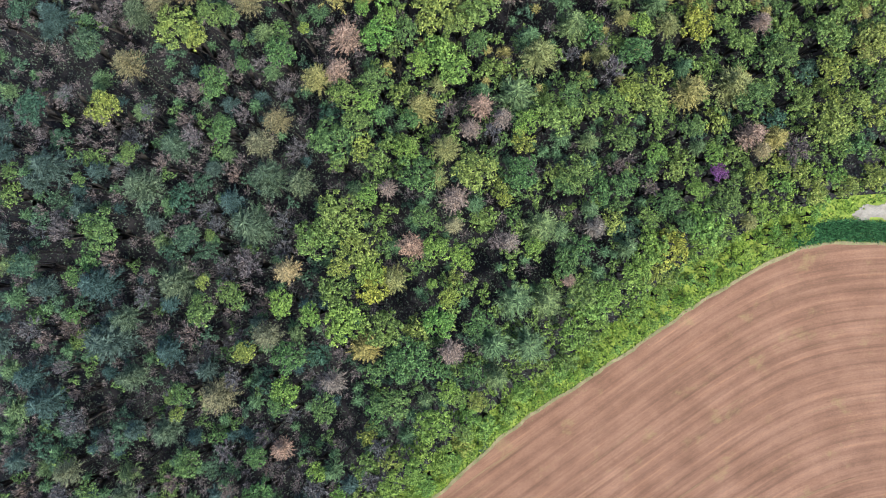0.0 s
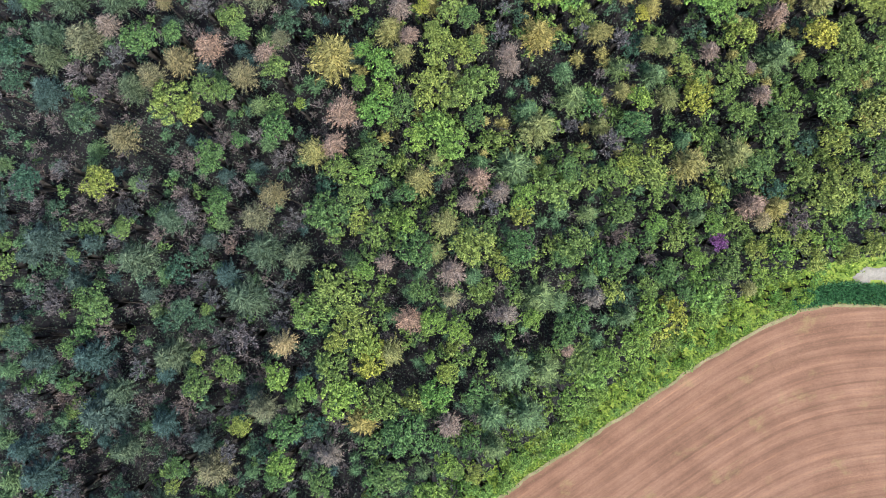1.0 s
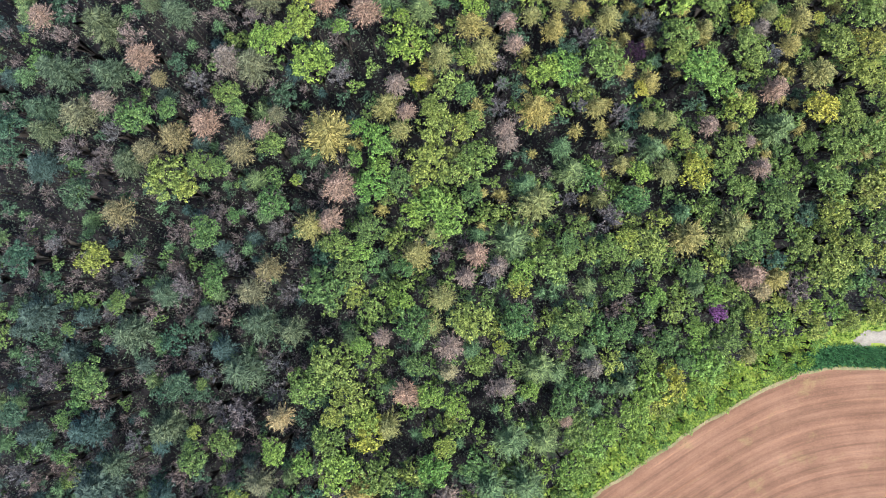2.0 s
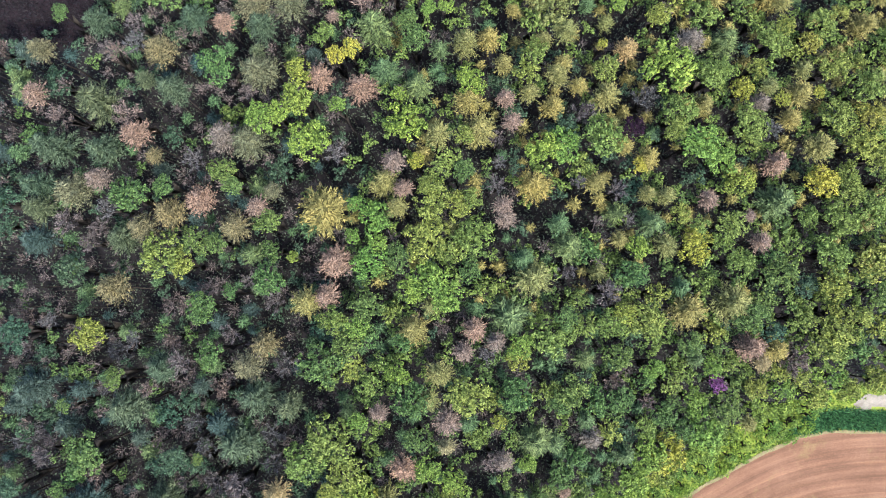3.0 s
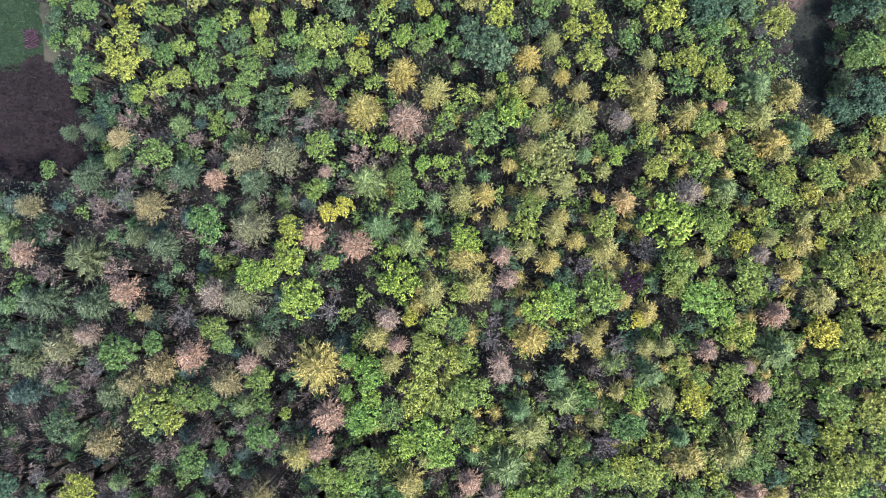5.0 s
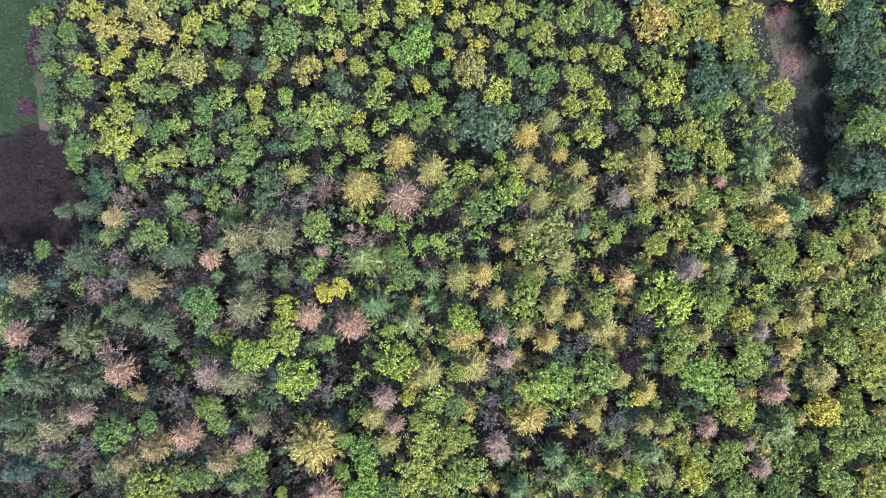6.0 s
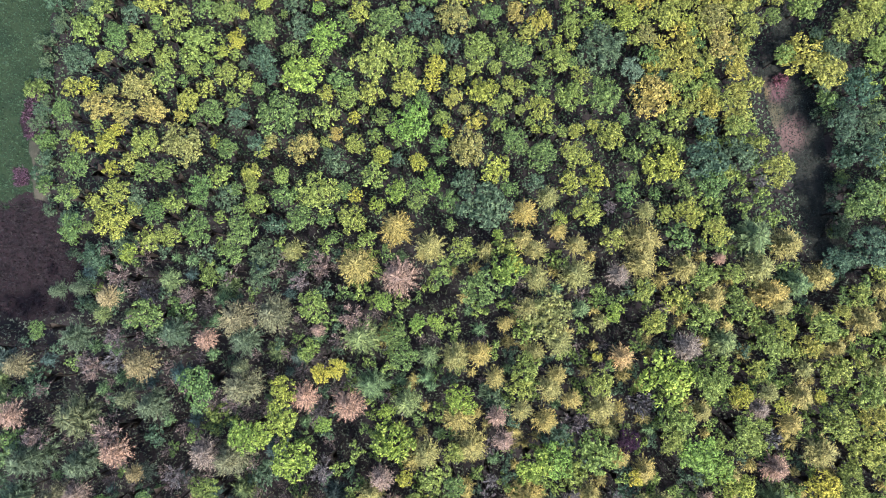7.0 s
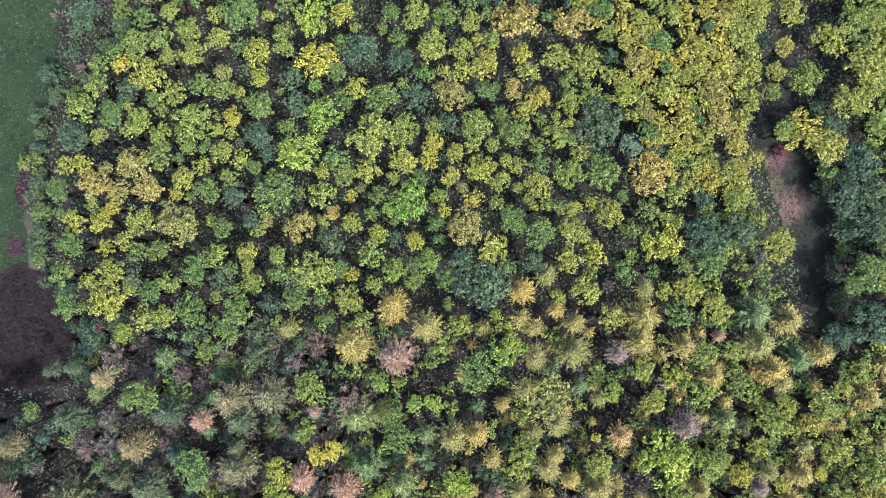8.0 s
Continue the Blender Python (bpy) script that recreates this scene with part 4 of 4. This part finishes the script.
plant('grey_conifer', [(-42.2, -29.8, 1.6), (-37.9, -21.4, 2.1), (-42.0, -14.1, 2.0), (-42.7, -6.1, 1.7), (-36.1, -1.0, 2.5), (-26.5, 6.7, 2.8), (-40.3, 11.3, 2.5), (-23.6, 11.9, 2.6), (-18.9, 12.8, 1.9), (-35.6, 17.5, 2.0), (-40.0, 32.9, 1.9), (-51.4, 35.9, 1.7), (-50.5, 39.9, 1.9), (-41.5, 44.2, 2.1), (-48.5, 44.6, 2.5), (-42.9, 49.4, 2.4), (-33.4, 51.4, 2.0), (-36.7, 51.9, 1.1), (-23.7, 56.6, 1.0), (-22.5, 59.1, 1.7), (-41.8, 59.4, 1.8), (-30.8, 59.5, 1.7), (-42.7, 64.4, 1.0), (-45.0, 64.7, 1.0)])
plant('straw_conifer', [(-50.2, -27.9, 1.9), (-30.4, -16.9, 2.6), (-23.2, -7.0, 2.0), (-25.1, 17.1, 1.9), (-21.6, 20.8, 2.0), (-41.0, 27.0, 2.1), (-37.2, 34.1, 1.9), (-26.0, 35.5, 1.9), (-34.1, 36.7, 2.2), (-46.5, 38.6, 2.4), (-20.5, 39.0, 1.2), (-35.2, 43.5, 1.1), (-23.9, 45.8, 2.4), (-22.3, 53.8, 2.4), (-49.5, 55.5, 1.7), (-35.0, 56.0, 2.0), (-24.6, 62.1, 2.0), (-19.3, 62.6, 2.5)])

# ---- younger trees between them ----
WEST_EDGE = [(-66, 59), (-44.5, 59), (-44, 68), (-45, 78), (-45.5, 90), (-43, 98), (-36.5, 110), (-36, 125), (-66, 125)]
SCRUB = [(-50, 125), (-38, 125), (-39, 110), (-41.5, 104), (-45.5, 97.5), (-51, 95)]
RIDE_SIDE = [(35.5, 98), (38, 112), (47, 112), (52, 90), (57, 72), (47, 66), (41, 78), (37.5, 92)]
OPEN = (FIELD, VERGE_EDGE, CLEARING, RIDE, TRACK, BRACKEN, SCRUB, RIDE_SIDE, WEST_EDGE)


def open_land(x, y, margin=0.0):
    return any(float(outline_distance(np.array(x), np.array(y), o)) > -margin for o in OPEN)


def room(x, y, radius, squeeze):
    return all(math.hypot(x - a, y - b) > squeeze * (radius + r) for a, b, r in planted)


gaps = []


def keep_clear(spots):
    """Openings in the canopy, (x, y, radius), where nothing tall grows."""
    gaps.extend(spots)


keep_clear([(-38.3, 24.3, 3.1), (-28.9, 31.2, 2.3), (-42.1, 25.7, 3.1), (6.1, 1.9, 3.7), (16.1, 1.5, 3.3), (-6.8, -3.4, 3.3), (-4.9, -16.1, 2.5), (-15.0, -20.8, 4.3), (-11.7, -13.7, 2.1), (-18.4, -23.6, 3.4), (-25.5, 5.7, 2.4), (-18.2, 12.9, 3.2), (-7.8, 8.6, 2.0), (7.6, 36.9, 3.0), (-20.5, 35.8, 2.3), (-45.5, 5.8, 3.2), (-56.3, 10.1, 2.4), (-53.8, 3.2, 2.4), (-40.7, -24.3, 3.4), (-30.3, -19.6, 2.6), (-44.6, -17.4, 2.1), (-54.7, -17.8, 2.5), (-42.5, 3.5, 2.4), (-58.0, 28.8, 3.8), (-51.2, 28.3, 3.1)])
keep_clear([(-0.5, 64.8, 3.2), (3.9, 63.6, 2.9), (-4.1, 65.8, 2.5), (-10.7, 46.8, 2.9), (20.7, 68.8, 2.2), (23.6, 62.5, 1.8), (-49.6, 69.4, 4.3), (-45.9, 63.2, 2.8), (-52.3, 64.4, 3.5), (-49.3, 58.2, 2.1), (-45.8, 52.7, 2.1), (-32.6, 68.6, 2.1), (12.4, 36.7, 3.0), (16.9, 37.6, 2.2), (30.1, 44.0, 1.9), (-33.1, 49.6, 2.2), (-7.8, 44.8, 2.2), (-12.9, 43.2, 2.2), (-47.8, 42.7, 2.2), (-36.7, 49.5, 2.2), (-54.5, 69.9, 4.3), (3.8, 45.9, 1.8)])
keep_clear([(-8.7, 102.6, 3.1), (-26.7, 83.8, 1.7), (-29.4, 83.0, 1.4), (-10.1, 81.3, 1.7), (-1.1, 80.2, 1.4), (39.3, 90.2, 2.1), (31.8, 89.1, 2.5), (36.6, 77.3, 2.5), (46.1, 81.2, 3.6), (44.8, 88.2, 3.2), (47.8, 76.3, 2.9), (41.5, 100.5, 2.1), (19.2, 78.1, 1.7), (-0.2, 72.6, 1.4), (39.2, 104.4, 1.0), (-43.0, 104.8, 2.7), (-44.2, 99.9, 3.1), (-39.3, 92.9, 0.8), (46.6, 84.8, 3.2), (43.1, 91.7, 2.1), (-42.3, 108.0, 2.7), (49.0, 96.0, 1.1), (50.0, 92.6, 1.1)])


def fill(step, squeeze, low, high, most, stand=tree):
    """Younger trees wherever the wood still has room for their crowns."""
    spots = [(x, y) for x in np.arange(-72, 73, step) for y in np.arange(-44, 122, step)]
    place_rng.shuffle(spots)
    count = 0
    for x, y in spots:
        px, py = x + place_rng.uniform(-0.45, 0.45) * step, y + place_rng.uniform(-0.45, 0.45) * step
        radius = place_rng.uniform(low, high)
        if count >= most or abs(px) > 66 or (py > 71 and px < 31) or not room(px, py, radius, squeeze) or open_land(px, py, 0.4) or any(math.hypot(px - a, py - b) < r + 0.5 * radius for a, b, r in gaps if low > 1 or (len(planted) + int(px * 7)) % 5 < 3):
            continue
        pick = place_rng.random()
        if low > 1 and (px < -14 and py < 66 and place_rng.random() < 0.12):
            continue
        if py > 70 or px > 28:
            kind = "young_green" if pick < (0.12 if py > 36 else 0.34) else "young_larch" if pick < 0.42 and 26 < py < 75 else "young_olive" if pick < 0.95 else "young_dark"
            part = place_rng.uniform(0.8, 1.0)
        elif px < -12:
            kind = "bare" if pick < (0.40 if low > 1 else 0.5) else "young_blue_conifer" if pick < 0.56 else "young_conifer" if pick < 0.72 else "young_dark" if pick < 0.9 else "young_green"
            part = place_rng.uniform(0.66, 0.92)
        else:
            kind = "bare" if pick < 0.10 else "young_larch" if pick < 0.30 and py > 26 else "young_conifer" if pick < 0.38 else "young_green" if pick < (0.46 if px > 5 and py > 36 else 0.60) else "young_dark" if pick < 0.64 else "young_olive"
            part = place_rng.uniform(0.78, 0.98)
        if px > -15 and float(outline_distance(np.array(px), np.array(py), FIELD_EDGE, False)) < 12:
            kind = "young_bright" if pick < 0.7 else "young_olive"
        if low < 1:
            part *= 0.88
        stand(kind, px, py, radius, canopy(px, py) * part * 1.03)
        count += 1


fill(2.4, 0.66, 1.4, 2.1, 560)


def close_stand(tries):
    """The young stand up the hill: crowns of one height that all but touch, with dark cracks between them."""
    mixture = ["young_olive"] * 7 + ["young_green"] * 9 + ["young_dark"] * 4 + ["young_honey"] + ["young_yellow"] * 2
    for i in range(tries):
        x, y = place_rng.uniform(-50, 31), place_rng.uniform(71, 116)
        most = 1.75 - 1.0 * i / tries
        near = min((math.hypot(x - a, y - b) - r for a, b, r in planted), default=9.0) * 1.12
        radius = min(most, near)
        if radius < max(0.62, most - 0.45) or open_land(x, y, 0.2) or any(math.hypot(x - a, y - b) < 0.8 * r for a, b, r in gaps):
            continue
        tree(place_rng.choice(mixture), x, y, radius, canopy(x, y) + 0.35 * radius + place_rng.uniform(-0.5, 0.25))


close_stand(5200)

extra = 0
for i in range(900):  # the dense yellow stand beside the ride
    x, y = place_rng.uniform(14, 37.5), place_rng.uniform(88, 121)
    radius = place_rng.uniform(1.0, 1.7)
    if extra < 95 and x - 14 > 0.55 * (112 - y) and room(x, y, radius, 0.5) and not open_land(x, y, 0.3):
        tree("young_honey", x, y, radius, canopy(x, y) * place_rng.uniform(0.85, 1.0) + 0.6)
        extra += 1

low_crowns, low_stems = {}, {}


def low_tree(kind, x, y, radius, height):
    """A small understorey crown on its stem, gathered with the others of its colour."""
    shape, leaf = KINDS[kind][1:3]
    crowns = LOW_DOMES if shape == "small_dome" else LOW_TWIGS if shape == "twig" else LOW_SPIRES
    v, f = crowns[place_rng.randrange(len(crowns))]
    a = place_rng.uniform(0, 6.28)
    turn = np.array(((math.cos(a), -math.sin(a), 0), (math.sin(a), math.cos(a), 0), (0, 0, 1)))
    foot = np.array((x, y, float(ground(x, y))))
    low_crowns.setdefault(leaf, []).append((v @ turn.T * radius + foot + np.array((0, 0, height)), f))
    ring = np.array(((0.07, 0, -0.3), (-0.035, 0.06, -0.3), (-0.035, -0.06, -0.3), (0, 0, height - 0.4 * radius)))
    low_stems.setdefault(leaf, []).append((foot + ring, np.array(((0, 1, 3), (1, 2, 3), (2, 0, 3)))))
    planted.append((x, y, radius))


fill(1.6, 0.46, 0.75, 1.4, 2600, low_tree)
for leaf, pieces in low_crowns.items():
    saplings = tagged(new("understorey", mesh_of("understorey", *joined(pieces), LEAVES[leaf])), "tangled saplings and low crowns between the trees", "saplings", kind="stuff")
    new("stems", mesh_of("stems", *joined(low_stems[leaf]), BARK)).parent = saplings

# ---- shrubs and grass along the field ----
edge_pts = [Vector(p) for p in FIELD_EDGE[1:-1]]
for p, q in zip(edge_pts, edge_pts[1:]):
    way = (q - p).normalized()
    out = Vector((-way.y, way.x))
    s = 0.4
    while s < (q - p).length:
        for back in (1.9, 3.3, 4.9):
            c = p + way * (s + place_rng.uniform(-0.5, 0.5)) + out * (back + place_rng.uniform(-0.5, 0.5))
            radius = place_rng.uniform(0.6, 1.15)
            if c.x < 56 and room(c.x, c.y, radius, 0.62) and place_rng.random() < 0.8:
                tree("shrub" if place_rng.random() < 0.6 else "olive_shrub", c.x, c.y, radius, place_rng.uniform(1.3, 2.2) + 0.35 * back, 0.08)
        s += 1.7


EDGE_SHRUBS = [(-51.0, 94.0, -48.8, 101.5), (-51.6, 77.0, -51.2, 92.5), (-47.6, 69.5, -50.4, 76.0), (-46.5, 62.0, -46.8, 69.0), (-46.5, 97.0, -40.5, 106.0), (-40.5, 106.0, -40.0, 121.0), (51.6, 69.0, 50.6, 86.0), (48.2, 89.0, 45.6, 101.0), (36.5, 96.0, 37.5, 110.0)]
for ax, ay, bx, by in EDGE_SHRUBS:
    k = int(math.hypot(bx - ax, by - ay) / 1.1)
    for i in range(k):
        x, y = ax + (bx - ax) * i / k + place_rng.gauss(0, 0.7), ay + (by - ay) * i / k + place_rng.gauss(0, 0.4)
        tree(place_rng.choice(("dark_shrub", "dark_shrub", "dull_shrub")), x, y, place_rng.uniform(0.8, 1.5), place_rng.uniform(2.0, 4.2), 0.06)
for i in range(46):
    x, y = place_rng.uniform(-50, -39), place_rng.uniform(96, 122)
    if room(x, y, 1.0, 0.6):
        tree(place_rng.choice(("dark_shrub", "bare_shrub", "bare_shrub")), x, y, place_rng.uniform(0.6, 1.2), place_rng.uniform(1.2, 2.6), 0.06)

tree("dark_shrub", 7.2, -26.1, 0.9, 1.6)
tree("bare_shrub", 50.4, 80.3, 0.9, 1.3)
tree("bare_shrub", 51.4, 76.2, 1.0, 1.0)
tree("pink_shrub", 42.6, 94.2, 1.0, 1.3)


def tufts(name, outline, leaf, count, height, width, label, seed, avoid=()):
    """Grass or low plants over a patch: upright pointed blades, uncountable."""
    rng = np.random.default_rng(seed)
    pts = np.array(outline, float)
    x = rng.uniform(max(pts[:, 0].min(), -75), min(pts[:, 0].max(), 84), count * 6)
    y = rng.uniform(max(pts[:, 1].min(), -50), min(pts[:, 1].max(), 122), count * 6)
    keep = outline_distance(x, y, outline) > 0
    for other in avoid:
        keep &= outline_distance(x, y, other) < -0.1
    x, y = x[keep][:count], y[keep][:count]
    starts = np.stack([x, y, ground(x, y) + 0.03], -1)
    ways = rng.normal(0, 1, (len(x), 3))
    ways[:, 2] = np.abs(ways[:, 2]) * 0.35 + 0.2
    v, f = along(rng, starts, ways, rng.normal(0, 0.3, (len(x), 3)) + np.array((0, 0, 1.0)), height, width)
    return tagged(new(name, mesh_of(name, v, f, LEAVES[leaf])), label, "grass" if "grass" in name else "plants", kind="stuff")


tufts("verge_grass", VERGE_EDGE, "grass", 30000, 0.45, 0.26, "fresh yellow-green grass and weeds on the verge", 1, (FIELD, LUSH, TRACK))
FRINGE = [(x + 0.2, y - 0.25) for x, y in FIELD_EDGE[1:-1]] + [(x + 0.85, y - 1.0) for x, y in FIELD_EDGE[-2:0:-1]]
tufts("fringe_grass", roughened(FRINGE, 0.5), "fringe", 2600, 0.28, 0.12, "sparse olive weeds at the rim of the tilled field", 12)
RIM = [(x - 1.3, y + 1.5) for x, y in FIELD_EDGE[1:-1]] + [(x - 0.1, y + 0.12) for x, y in FIELD_EDGE[-2:0:-1]]
tufts("bank_grass", roughened(RIM, 0.4), "bank", 9000, 0.5, 0.2, "fresh green rank grass along the bank of the field", 13)
tufts("strip_grass", LUSH, "lush", 9000, 0.75, 0.26, "deep green lush grass of the strip", 2)
tufts("meadow_grass", CLEARING, "meadow", 26000, 0.30, 0.22, "green meadow grass, darkened in colour for lens vignetting", 3, (HEATH, HEATH_LOW, WORN))
tufts("heather", HEATH, "heath", 2200, 0.5, 0.14, "faded pink heather sprigs", 4)
tufts("heather", HEATH_LOW, "heath", 400, 0.5, 0.14, "faded pink heather sprigs", 5)
tufts("dead_bracken", BRACKEN, "frond", 14000, 0.5, 0.24, "purple-brown dead bracken fronds, darkened in colour for lens vignetting", 7)
tufts("ride_grass", RIDE, "shade", 9000, 0.26, 0.16, "grass of the ride, coloured dark for the shade of the trees", 6)


def undergrowth(count, seed, near, leaf, tall, label):
    """Brambles, ferns and bushes on the woodland floor, over a rectangle of it."""
    rng = np.random.default_rng(seed)
    x, y = rng.uniform(near[0], near[1], count), rng.uniform(near[2], near[3], count)
    keep = np.ones(count, bool)
    for o in OPEN[:6]:
        keep &= outline_distance(x, y, o) < -0.3
    x, y = x[keep], y[keep]
    hump = 0.5 + 0.5 * np.sin(x * 1.9 + 2 * np.sin(y * 0.8)) * np.sin(y * 2.1 + np.sin(x * 1.3))
    c = np.stack([x, y, ground(x, y) + tall * (0.1 + rng.uniform(0.0, 1.0, len(x)) ** 1.6 * (0.35 + 0.65 * hump))], -1)
    v, f = blades(rng, c, np.tile((0, 0, 1.0), (len(c), 1)), 0.36, 0.24, 0.5)
    return tagged(new("undergrowth", mesh_of("undergrowth", v, f, LEAVES[leaf])), label, "undergrowth", kind="stuff")


undergrowth(130000, 8, (-74, 74, -44, 74), "under", 2.3, "dull brambles and ferns on the woodland floor")
undergrowth(80000, 18, (-74, 74, 74, 122), "dark", 1.6, "dark green bushes and ferns under the close stand")


def far_woods(count, seed):
    """The wood goes on beyond the flight: plain crowns, uncountable."""
    rng = np.random.default_rng(seed)
    pieces = []
    while len(pieces) < count:
        x, y = rng.uniform(-190, 190), rng.uniform(-60, 260)
        if (-75 < x < 75 and -45 < y < 123) or open_land(x, y, 1.5) or (x > -30 and y < 25 + 0.1 * x) or (x < -50 and 55 < y < 130):
            continue
        v, f = dome_crown(rng, 4, 5, 8, 0.32)
        tall = canopy(max(-20, min(x, 40)), y) + rng.uniform(-1.5, 1.5)
        pieces.append((v * np.array((3.0, 3.0, tall)) + np.array((x, y, float(ground(x, y)) + tall)), f))
    v, f = joined(pieces)
    return tagged(new("far_woods", mesh_of("far_woods", v, f, LEAVES["green"])), "green woodland that goes on over the hill", "woods", kind="stuff")


far_woods(1700, 9)
